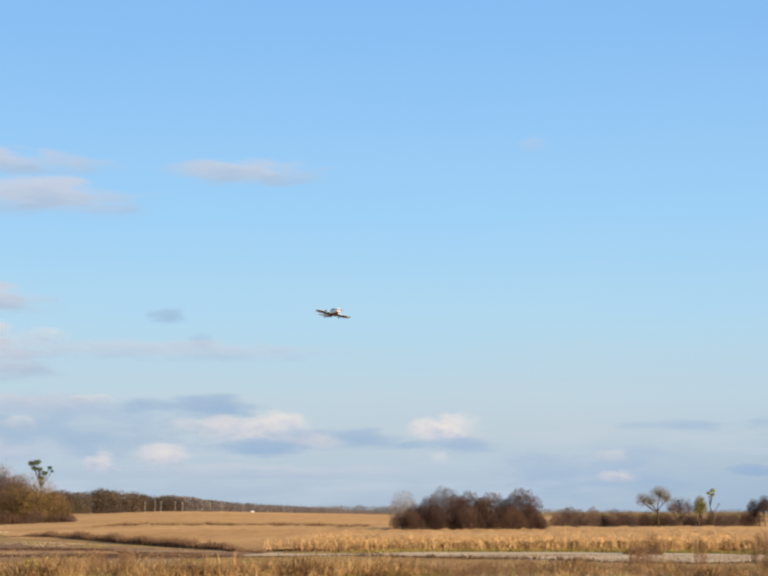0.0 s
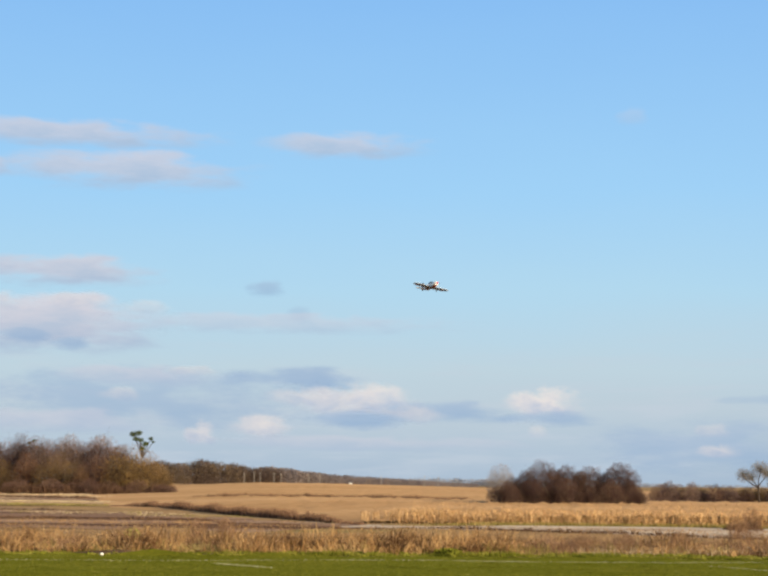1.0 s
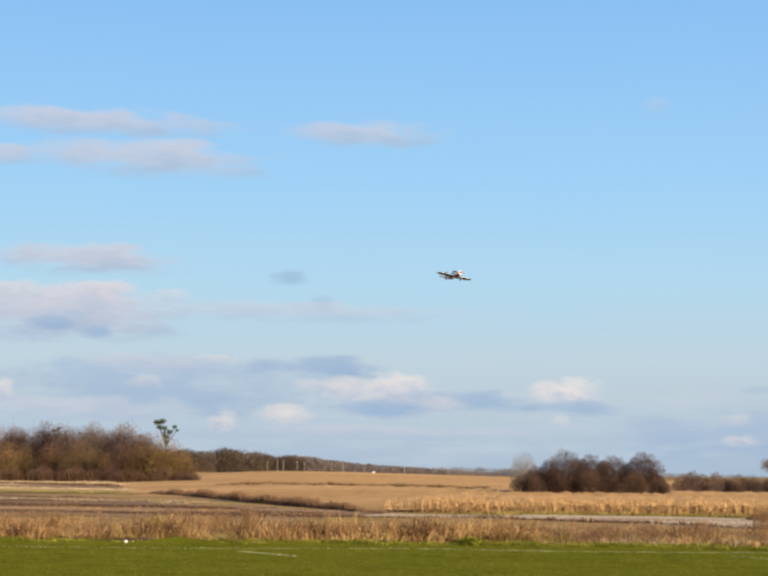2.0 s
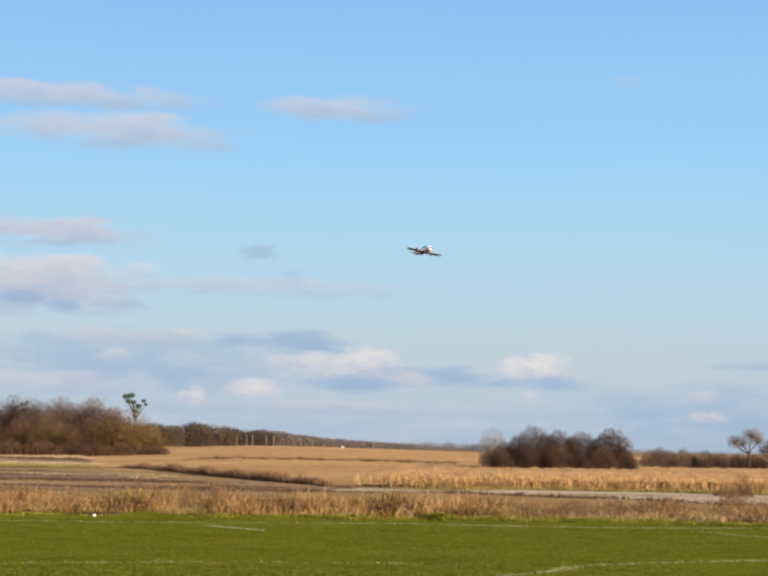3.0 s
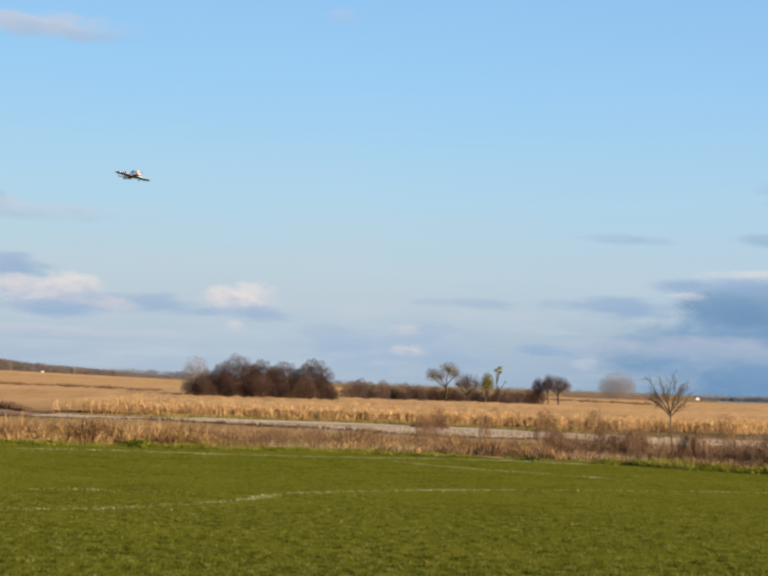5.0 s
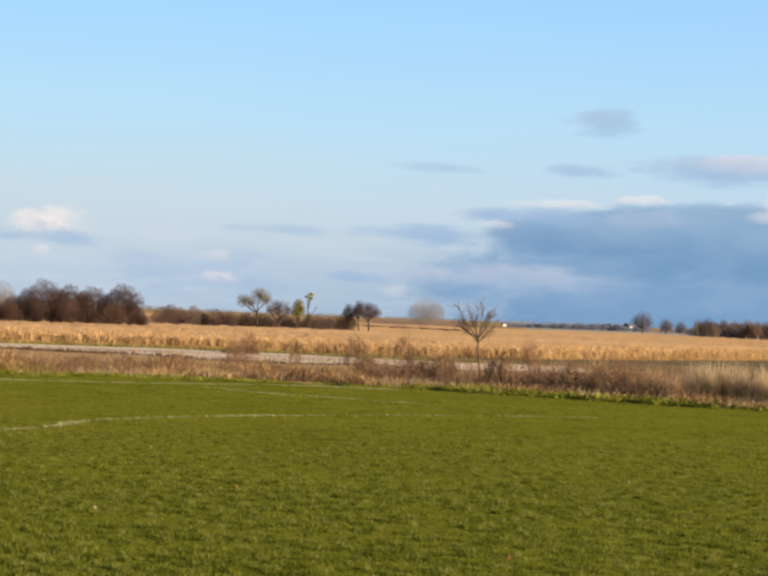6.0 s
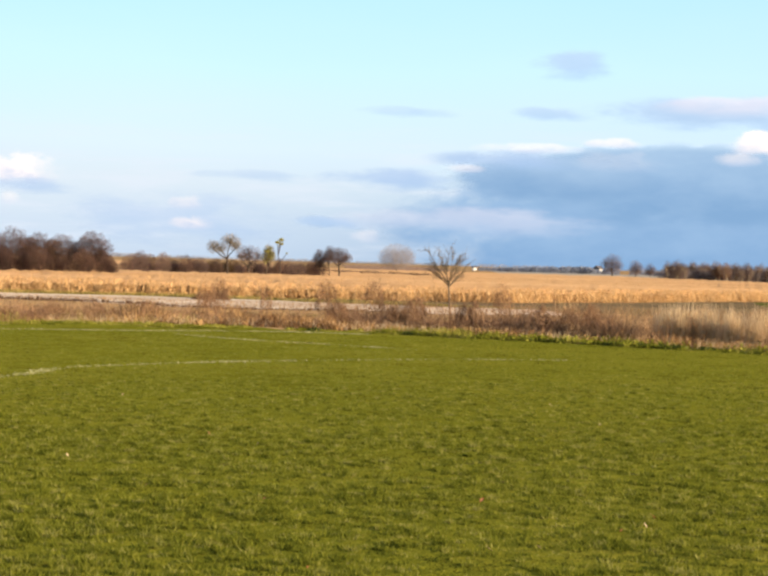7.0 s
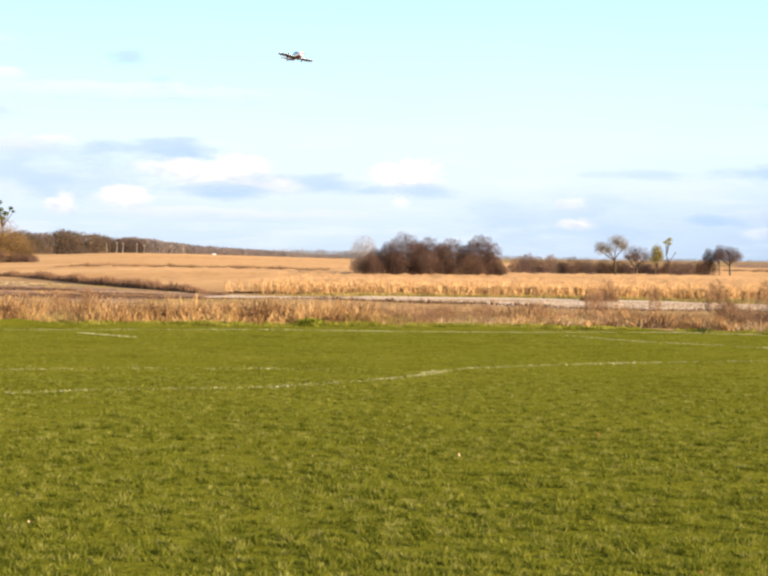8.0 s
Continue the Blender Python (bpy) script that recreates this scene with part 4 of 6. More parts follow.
# dark thicket in the middle of the maize
DARKTREE = "dark brown leafless alder in a dense thicket"
for az, y, h, w, key, turn in [(0.62, 202, 4.3, 0.75, "alder", 0.0), (1.12, 202, 5.0, 0.8, "alder", 0.4), (1.66, 201, 6.25, 0.95, "alder", 0.0), (2.12, 203, 5.3, 0.75, "alder_b", 1.0), (2.55, 202, 5.75, 0.85, "alder_b", 0.0),
                               (3.0, 204, 5.0, 0.8, "alder_b", 2.0), (3.35, 202, 5.6, 1.05, "alder_b", 0.3), (3.85, 203, 4.7, 0.9, "alder", 1.0), (4.4, 201, 6.05, 1.05, "alder_b", 0.0), (4.72, 202, 4.3, 0.7, "alder", 0.0), (1.3, 198, 4.0, 1.0, "alder", 2.0), (2.5, 198, 4.2, 1.0, "alder", 1.2), (4.1, 198, 3.9, 1.0, "alder", 0.7)]:
    plant(key, at(az, y), y, h, DARKTREE, group="thicket of alders", wide=w, turn=turn)
plant("hazy_round", at(0.22, 212), 212, 6.0, "pale grey leafless tree behind the thicket", wide=0.8)
for az, y, h in [(5.1, 200, 2.5), (0.12, 198, 3.2), (0.5, 197, 3.6), (4.95, 199, 3.1), (2.0, 198, 3.3), (3.4, 198, 3.1)]:
    plant("alder", at(az, y), y, h, "dark brown leafless bush at the thicket's edge", "bush", "bush", 0.9, "bushes by the thicket")

# row of trees and bushes behind the maize
plant("willow", at(9.2, 230), 230, 6.9, "pale grey bare willow with an open crown", wide=1.0, turn=0.0)
plant("round_bare", at(9.92, 230), 230, 5.3, "grey leafless tree with a forked trunk", wide=1.05, turn=0.3)
plant("yellow_crown", at(10.61, 230), 230, 5.5, "small tree with a yellow-green crown and dark trunk", wide=1.1, turn=0.0)
plant("dark_crown", at(12.43, 230), 230, 5.0, "dark round-crowned tree behind the maize", wide=0.62, turn=0.0)
plant("dark_crown", at(12.77, 234), 234, 5.6, "dark slim tree with a small high crown", wide=0.5, turn=2.0)
plant("dark_crown", at(13.12, 228), 228, 5.3, "dark umbrella-crowned tree behind the maize", wide=1.12, turn=0.2)
plant("hazy_round", at(15.2, 420), 420, 8.4, "hazy grey round leafless tree", wide=1.5)
for az, h, w, key in [(5.75, 3.5, 0.6, "hedge_dome"), (6.08, 4.0, 0.6, "thorn_dome"), (6.42, 3.6, 0.5, "hedge_dome"), (6.88, 3.9, 0.5, "thorn_dome"), (7.1, 3.2, 0.5, "olive_bush"), (7.3, 2.9, 0.7, "thorn_dome"), (7.66, 3.6, 0.5, "hedge_dome"), (7.95, 3.2, 0.6, "hedge_dome"), (8.22, 3.3, 0.6, "thorn_dome"), (8.6, 3.0, 0.8, "olive_bush"),
                      (8.75, 3.2, 0.6, "hedge_dome"), (9.25, 3.3, 0.8, "olive_bush"), (9.6, 2.9, 0.7, "thorn_dome"), (10.15, 3.1, 0.8, "thorn_dome"), (10.5, 2.8, 0.6, "hedge_dome"), (10.98, 3.4, 0.55, "alder"), (11.28, 3.1, 0.8, "hedge_dome"), (11.62, 3.0, 0.9, "thorn_dome"), (11.95, 3.1, 0.8, "hedge_dome"), (12.2, 3.5, 0.7, "alder"), (12.45, 3.5, 0.7, "alder")]:
    y = 234 + 4 * math.sin(az * 9)
    w *= 1.45 if key != "alder" else 1.0
    plant(key, at(az, y), y, h, {"olive_bush": "olive-brown bush with withered leaves behind the maize", "alder": "dark brown bare bush behind the maize"}.get(key, "reddish brown hedge bush behind the maize"), "bush", "bush", w, "hedge behind the maize")

for i in range(17):
    az = 5.7 + 0.4 * i
    plant("hedge_dome", at(az, 246), 246, 2.5 + 0.35 * math.sin(i * 2.3), "low reddish brown hedge bush behind the maize", "bush", "bush", 1.5, "hedge behind the maize")

# slim trees with clumps of mistletoe


def clump_tree(x, y, h, clumps, mat, label):
    ob = tagged(new("tree"), label, "tree")
    ob.location = (x, y, float(ground_z(x, y)))
    rng = np.random.RandomState(int(h * 100))
    segs = []
    q = np.array([0, 0, -0.2])
    for i in range(6):
        e = np.array([rng.normal() * 0.02 * h, rng.normal() * 0.02 * h, h * 0.86 * (i + 1) / 6])
        segs.append((q, e, h * 0.018 * (1 - i / 8), h * 0.018 * (1 - (i + 1) / 8)))
        q = e
    for cx, cz, r in clumps:
        zb = cz * 0.8
        k = min(5, int(zb / 0.86 * 6))
        b = segs[k][0]
        segs.append((b, np.array([cx * h, 0, cz * h]), h * 0.008, h * 0.004))
    part_of("trunk", mesh_np("trunk", *tubes(segs, 5), M_BARK, True), ob)
    for cx, cz, r in clumps:
        n, r = 260, r * 0.92
        u = rng.normal(size=(n, 3))
        u /= np.linalg.norm(u, axis=1, keepdims=True)
        p = u * (rng.uniform(0, 1, n) ** 0.45)[:, None] * r * h * np.array([1.15, 1.15, 0.85]) + rng.normal(size=(1, 3)) * 0.02
        part_of("mistletoe_clump", mesh_np("mistletoe_clump", *flakes(rng, p + np.array([cx * h, 0, cz * h]), 0.2 * r * h), mat), ob, "ball of green leaves in the bare crown")
    return ob


clump_tree(at(10.99, 226), 226, 6.5, [(-0.05, 0.88, 0.055), (0.04, 0.93, 0.06), (0.04, 0.85, 0.05), (0.17, 0.645, 0.026), (-0.03, 0.8, 0.02)], M_LEAF_YELLOW, "slim bare tree with yellow-green leaf clumps")
clump_tree(at(-12.55, 428), 428, 16.9, [(-0.13, 0.95, 0.058), (-0.04, 0.97, 0.06), (-0.09, 0.88, 0.05), (0.0, 0.86, 0.05), (0.07, 0.80, 0.055), (0.16, 0.88, 0.04), (0.2, 0.83, 0.03), (0.03, 0.72, 0.05)], M_LEAF_GREEN,
           "tall slim tree with dark green clumps at the wood's edge")

clump_tree(at(-16.3, 432), 432, 15.2, [(-0.05, 0.9, 0.035), (0.03, 0.94, 0.04), (0.06, 0.84, 0.03), (-0.02, 0.8, 0.03)], M_LEAF_GREEN, "slim bare tree with dark green clumps in the wood")

# the wood beyond the stubble
rw = random.Random(5)
for i in range(24):
    az = -20.5 + 7.6 * (i + rw.random()) / 24
    y = 424 + rw.uniform(-4, 22)
    plant(rw.choice(["wood_bare", "wood_bare", "wood_a"]), at(az, y), y, rw.uniform(13.4, 16.2) if az < -13.6 else rw.uniform(12.5, 13.8), "tall nearly bare mauve-brown tree in an autumn wood", group="tall trees of the wood", wide=rw.uniform(0.95, 1.3))
for i in range(19):
    az = -20.5 + 8.0 * (i + 0.6 * rw.random()) / 19
    y = 409 + rw.uniform(-3, 8)
    plant(rw.choice(["wood_a", "wood_a", "wood_b"]), at(az, y), y, rw.uniform(7.0, 11.0), "rounded brown and olive tree in an autumn wood", group="leafy trees of the wood", wide=rw.uniform(0.7, 0.95))
for az, h, w in [(-13.0, 13.0, 0.95), (-12.55, 12.2, 0.9), (-12.15, 10.2, 0.9), (-11.85, 7.6, 0.9), (-11.6, 4.6, 1.1)]:
    plant("wood_b", at(az, 408), 408, h, "olive-brown bushy tree at the wood's end", group="leafy trees of the wood", wide=w)
for i in range(40):
    az = -20.5 + 9.2 * (i + rw.random()) / 40
    plant("hedge_dome", at(az, 402), 402 + rw.uniform(-4, 6), rw.uniform(1.6, 4.2), "dark brown undergrowth bush along the wood", "bush", "bush", 1.4, "bushes along the wood")


def far_wood(name, line, lumps, heights, mat, label, seed, size=0.5, deep=14.0, wide=0.5, per=260):
    """A distant belt of trees, too far to tell one from another: rounded crowns of small twigs standing close together, in three rows."""
    rng = np.random.RandomState(seed)
    line = np.array(line, float)
    ends = np.arange(len(line))
    length = np.hypot(*np.diff(line, axis=0).T).sum()
    n = max(24, int(4 * length / (wide * np.mean(heights))))
    t = np.sort(rng.uniform(0, len(line) - 1, n))
    x, y = np.interp(t, ends, line[:, 0]), np.interp(t, ends, line[:, 1]) + rng.uniform(-0.5, 0.5, n) * deep
    h = np.interp(t, np.linspace(0, len(line) - 1, len(heights)), heights) * (0.80 + 0.18 * rng.uniform(0, 1, n) ** 1.5)
    h = h * (1 - 0.18 * np.array([noise.noise((a * lumps * 0.1, seed, 0.0)) + 0.5 for a in t / len(line)]))
    r = h * wide * rng.uniform(0.8, 1.5, n)
    k = np.repeat(np.arange(n), per)
    u = rng.normal(size=(n * per, 3))
    u /= np.linalg.norm(u, axis=1, keepdims=True)
    q = rng.uniform(0, 1, n * per) ** 0.35
    foot = LOW + rise(x, y)
    P = np.stack([x[k] + u[:, 0] * q * r[k], y[k] + u[:, 1] * q * r[k], foot[k] + h[k] * np.where(u[:, 2] > 0, 0.45 + 0.53 * u[:, 2] * q, 0.45 * rng.uniform(0, 1, n * per))], 1)
    v, f = flakes(rng, P, size * 0.12 * h[k])
    return tagged(new(name, mesh_np(name, v, f, mat, True)), label, "wood", kind="stuff")


far_wood("far_wood", [(-235, 900), (-175, 930), (-132, 980)], 40, [17, 16, 15.5, 12], M_FARWOOD, "distant brown bare wood along the horizon", 71, 0.25, per=1600)
# haze over this belt and the next is only in their materials' colours
far_wood("far_wood", [(-165, 1120), (-120, 1180), (-60, 1400), (-20, 1800)], 60, [15, 10, 6.5, 4.5], M_FARHAZE, "distant brown wood along the horizon, greyed by painted haze", 77, 0.46, wide=0.6, per=300)
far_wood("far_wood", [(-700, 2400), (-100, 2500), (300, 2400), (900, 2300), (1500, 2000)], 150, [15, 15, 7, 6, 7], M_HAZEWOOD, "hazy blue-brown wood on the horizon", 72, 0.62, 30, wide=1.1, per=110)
far_wood("far_wood", [(-175, 440), (-140, 442), (-100, 446)], 16, [10, 11, 9], M_LEAF_BROWN, "dense brown trees at the back of the wood", 76, 0.3, 10)
far_wood("far_wood", [(196, 428), (222, 428), (250, 432), (290, 436)], 24, [4.9, 4.9, 4.7, 4.6], M_FARHAZE, "brown bare copse beyond the maize", 73, 0.42, 8)
far_wood("far_wood", [(26, 330), (60, 330), (90, 345)], 20, [1.6, 1.4, 1.6], M_FARHAZE, "low dark hedge beyond the fields", 74, 0.7, 3, wide=0.8, per=100)
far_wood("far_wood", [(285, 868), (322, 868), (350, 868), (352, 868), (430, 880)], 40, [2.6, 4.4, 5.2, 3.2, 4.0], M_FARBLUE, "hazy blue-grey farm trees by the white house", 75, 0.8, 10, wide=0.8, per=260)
plant("lone_round", at(22.85, 620), 620, 9.6, "lone grey leafless tree beyond the maize", wide=1.3, turn=-0.4)
for az, h in ((23.7, 7.4), (24.2, 6.2)):
    plant("lone_round", at(az, 640), 640, h, "small grey leafless tree beyond the maize", wide=1.15, turn=2.6, group="small trees beyond the maize")
for i in range(60):
    az = 24.75 + 0.094 * i + rw.uniform(-0.08, 0.08)
    y = 424 + rw.uniform(-6, 12)
    rust = 0.75 if 26.2 < az < 27.0 or 28.4 < az < 29.0 else 0.22
    plant("copse_rust" if rw.random() < rust else "copse_bare", at(az, y), y, rw.uniform(5.2, 6.6) - 0.25 * max(0, az - 28), "bare brown autumn tree in a copse beyond the maize", wide=rw.uniform(0.8, 1.1), group="trees of the copse")



# ---------------------------------------------------------------- houses and poles far off


def block(bm, x0, x1, y0, y1, z0, z1):
    m = Matrix.Translation(((x0 + x1) / 2, (y0 + y1) / 2, (z0 + z1) / 2)) @ Matrix.Diagonal((x1 - x0, y1 - y0, z1 - z0, 1))
    bmesh.ops.create_cube(bm, size=1, matrix=m)


def house(x, y, w, d, h, roof_h, label, wall_mat=None, turn=0.0):
    ob = tagged(new("house"), label, "house")
    ob.location, ob.rotation_euler = (x, y, LOW + float(rise(x, y))), (0, 0, turn)
    bm = bmesh.new()
    block(bm, -w / 2, w / 2, -d / 2, d / 2, 0, h)
    part("wall", bm, wall_mat or M_PLASTER, ob)
    bm = bmesh.new()
    o = 0.4
    lo = [bm.verts.new(p) for p in ((-w / 2 - o, -d / 2 - o, h), (w / 2 + o, -d / 2 - o, h), (w / 2 + o, d / 2 + o, h), (-w / 2 - o, d / 2 + o, h))]
    r = [bm.verts.new((-w / 2 - o, 0, h + roof_h)), bm.verts.new((w / 2 + o, 0, h + roof_h))]
    for f in ((lo[0], lo[1], r[1], r[0]), (lo[2], lo[3], r[0], r[1]), (lo[3], lo[0], r[0]), (lo[1], lo[2], r[1]), (lo[3], lo[2], lo[1], lo[0])):
        bm.faces.new(f)
    part("roof", bm, M_ROOF, ob)
    for k in (-1, 1) if w > 5 else ():
        win = bmesh.new()
        block(win, k * w / 4 - 0.5, k * w / 4 + 0.5, -d / 2 - 0.04, -d / 2 + 0.02, 1.0, 2.3)
        part("window", win, M_GLASS_DARK, ob)
    return ob


house(at(-5.12, 980), 980, 1.5, 4, 2.0, 0.9, "small white distant farmhouse before the wood")
house(at(22.35, 880), 880, 3.0, 5, 3.0, 1.9, "white gabled distant farmhouse", turn=0.5)
house(at(17.98, 900), 900, 2.0, 3, 1.7, 0.7, "tiny white distant hut")


def pole(x, y, h):
    ob = tagged(new("utility_pole"), "pale concrete power line pole", "pole", "power line")
    h *= 0.66
    ob.location = (x, y, LOW + float(rise(x, y)))
    part_of("shaft", mesh_np("shaft", *tubes([(np.array([0, 0, 0.0]), np.array([0, 0, h]), 0.12, 0.075)], 8), M_POLE, True), ob)
    bm = bmesh.new()
    block(bm, -0.5, 0.5, -0.07, 0.07, h - 0.6, h - 0.45)
    part("crossarm", bm, M_POLE, ob)
    return ob


for az, y, h in [(-8.89, 800, 9), (-8.54, 805, 10), (-8.33, 812, 9.5), (-7.84, 820, 9.5), (-7.59, 830, 9), (-6.61, 850, 9), (-6.21, 862, 9.5), (-4.03, 900, 9.5), (-2.49, 910, 11), (-2.02, 930, 11), (0.13, 960, 9)]:
    pole(at(az, y), y, h)

# ---------------------------------------------------------------- maize


def maize_plant(rng):
    """One dry maize plant 1.3 m high: stalk, drooping leaves, tassel (quads)."""
    vs, fs = [], []

    def quad(a, b, c, d):
        n = len(vs)
        vs.extend([a, b, c, d])
        fs.append((n, n + 1, n + 2, n + 3))
    for k in range(3):
        a0, a1 = 2 * math.pi * k / 3, 2 * math.pi * (k + 1) / 3
        quad((0.014 * math.cos(a0), 0.014 * math.sin(a0), 0), (0.014 * math.cos(a1), 0.014 * math.sin(a1), 0), (0.006 * math.cos(a1), 0.006 * math.sin(a1), 1.15), (0.006 * math.cos(a0), 0.006 * math.sin(a0), 1.15))
    for k in range(6):
        z, a, l = 0.25 + 0.14 * k, 3.14 * k + rng.uniform(-0.6, 0.6), rng.uniform(0.28, 0.5)
        c, s = math.cos(a), math.sin(a)
        w = 0.035
        pts = [(0, z), (0.5 * l, z + 0.11), (0.9 * l, z - 0.2)]
        for (r0, z0), (r1, z1), w0, w1 in zip(pts, pts[1:], (w * 0.6, w), (w, w * 0.3)):
            quad((c * r0 - s * w0, s * r0 + c * w0, z0), (c * r0 + s * w0, s * r0 - c * w0, z0), (c * r1 + s * w1, s * r1 - c * w1, z1), (c * r1 - s * w1, s * r1 + c * w1, z1))
    for k in range(3):
        a = rng.uniform(0, 6.28)
        quad((0, 0, 1.1), (0.02, 0, 1.1), (0.02 + 0.1 * math.cos(a), 0.1 * math.sin(a), 1.3), (0.1 * math.cos(a), 0.1 * math.sin(a), 1.3))
    return np.array(vs), np.array(fs)


def scatter(protos, rng, xy, z, scale):
    chunks = []
    which = rng.randint(0, len(protos), len(xy))
    for k, (v, f) in enumerate(protos):
        sel = np.where(which == k)[0]
        a = rng.uniform(0, 2 * np.pi, len(sel))
        c, s = np.cos(a), np.sin(a)
        sc = scale[sel][:, None]
        tilt = rng.normal(size=(len(sel), 2)) * 0.07
        X = (v[None, :, 0] * c[:, None] - v[None, :, 1] * s[:, None]) * sc
        Y = (v[None, :, 0] * s[:, None] + v[None, :, 1] * c[:, None]) * sc
        Z = v[None, :, 2] * sc
        X, Y = X + Z * tilt[:, :1], Y + Z * tilt[:, 1:]
        P = np.stack([X + xy[sel, 0:1], Y + xy[sel, 1:2], Z + z[sel][:, None]], -1).reshape(-1, 3)
        F = (f[None] + (np.arange(len(sel)) * len(v))[:, None, None]).reshape(-1, f.shape[1])
        chunks.append((P, F))
    return joined(chunks)


def build_maize():
    rng = np.random.RandomState(8)
    protos = [maize_plant(rng) for _ in range(5)]
    near = np.array(CORN_NEAR, float)
    s = np.concatenate([[0], np.cumsum(np.hypot(*np.diff(near, axis=0).T))])
    pts = []
    for row in range(9):
        t = np.arange(0, s[-1], 0.24) + rng.uniform(-0.08, 0.08, len(np.arange(0, s[-1], 0.24)))
        p = np.stack([np.interp(t, s, near[:, 0]), np.interp(t, s, near[:, 1])], 1)
        p[:, 1] += row * 0.75 + rng.normal(size=len(t)) * 0.08 + np.interp(t, np.arange(0, s[-1] + 6, 3.0), np.convolve(rng.normal(size=int(s[-1] / 3) + 7), np.ones(3) / 3, "same")[:len(np.arange(0, s[-1] + 6, 3.0))]) * 0.7
        keep = rng.uniform(size=len(t)) > (0.25 if row == 0 else 0.06) + np.interp(t, [0, 9], [0.75, 0.0])
        pts.append(p[keep])
    # tops over the field
    u, w = rng.uniform(0, 1, 5000), rng.uniform(0, 1, 5000) ** 1.5
    a = np.stack([np.interp(u, np.linspace(0, 1, 5), near[:, 0]), np.interp(u, np.linspace(0, 1, 5), near[:, 1])], 1)
    b = np.stack([np.interp(u, [0, 0.5, 1], [-33, 24, 150]), np.interp(u, [0, 0.5, 1], [202, 204, 330])], 1)
    tops = a * (1 - w[:, None]) + b * w[:, None]
    pts.append(tops[tops[:, 0] > -0.05 * tops[:, 1]])
    xy = np.concatenate(pts)
    patch = 0.5 + 0.5 * np.sin(xy[:, 0] * 0.55 + 2 * np.sin(xy[:, 0] * 0.13)) * np.sin(xy[:, 1] * 0.4)
    v, f = scatter(protos, rng, xy, np.full(len(xy), LOW), rng.uniform(0.82, 1.06, len(xy)) - 0.12 * patch)
    tagged(new("maize_plants", mesh_np("maize_plants", v, f, M_STALK)), "dry golden maize plants standing in rows", "maize", kind="stuff")


build_maize()


def brush_belt(name, line, width, height, count, mat, label, category, seed, thin=0.02, top_jitter=0.5, wander=0.0, even=0.0):
    """Thin dry stems and twigs along a line."""
    rng = np.random.RandomState(seed)
    line = np.array(line, float)
    s = np.concatenate([[0], np.cumsum(np.hypot(*np.diff(line, axis=0).T))])
    t = rng.uniform(0, s[-1], count)
    x, y = np.interp(t, s, line[:, 0]), np.interp(t, s, line[:, 1])
    y = y + rng.uniform(0, width, count) + wander * np.interp(t, np.linspace(0, s[-1], 14), rng.uniform(-1, 1, 14))
    lump = 0.35 + 0.5 * np.interp(t, np.linspace(0, s[-1], 30), rng.uniform(0, 1, 30)) + 0.5 * np.interp(t, np.linspace(0, s[-1], 150), rng.uniform(0, 1, 150))
    lump = lump * (1 - even) + 0.85 * even
    lump *= np.clip(np.minimum(t, s[-1] - t) / (0.15 * s[-1]), 0.25, 1.0)
    h = height * lump * rng.uniform(1 - top_jitter, 1.1, count)
    base = np.stack([x, y, ground_z(x, y) - 0.02], 1)
    v, f = blades(rng, base, h, thin, 0.4)
    return tagged(new(name, mesh_np(name, v, f, mat)), label, category, kind="stuff")


brush_belt("hedge_brush", [(-10.5, 127), (-16, 140), (-28, 166), (-42, 198), (-52, 214)], 3.5, 1.1, 11000, M_THORN, "low dark brown hedge along the field edge", "hedge", 21, 0.10, even=0.1)
brush_belt("hedge_brush", [(-60, 282), (-46, 276), (-35, 275), (-17, 256), (-2, 232), (6, 230)], 1.5, 1.8, 12000, M_THORN, "dark low hedge between two maize fields", "hedge", 22, 0.13, 0.3, even=0.72)
brush_belt("straw_tufts", [(-84, 182), (-52, 168), (-26, 150)], 14, 0.15, 3000, M_REED, "pale straw tufts on the ploughed strip", "grass", 35, 0.12, wander=8.0)
brush_belt("straw_tufts", [(-118, 322), (-95, 336), (-70, 326)], 12, 0.4, 2600, M_REED, "pale straw left standing in the stubble", "grass", 40, 0.2, wander=6.0)
brush_belt("straw_tufts", [(-96, 262), (-74, 262), (-54, 248)], 7, 0.3, 2200, M_REED, "pale straw left standing in the stubble", "grass", 41, 0.16, wander=5.0)
brush_belt("fallow_weeds", [(-86, 232), (-66, 224), (-52, 220)], 8, 0.3, 2200, M_VERGE, "olive weeds on the fallow strip", "weeds", 42, 0.14, wander=5.0)
brush_belt("green_tufts", [(-62, 178), (-40, 166), (-20, 142)], 7, 0.14, 1800, M_VERGE, "thin green regrowth beside the hedge", "grass", 36, 0.10, wander=7.0)
brush_belt("dark_tufts", [(-70, 158), (-46, 146), (-22, 132)], 2, 0.26, 2000, M_HEDGE, "low dark weeds along a furrow", "weeds", 37, 0.08, wander=5.0)
brush_belt("straw_tufts", [(-62, 136), (-36, 130), (-12, 118)], 4, 0.14, 2600, M_WEED, "straw tufts on the ploughed strip", "grass", 38, 0.10, wander=5.0)
brush_belt("hedge_brush", [(66, 330), (76, 318), (84, 292), (86, 280)], 1.5, 1.75, 6000, M_HEDGE, "dark low hedge between two fields", "hedge", 23, 0.12, 0.3, even=0.8)
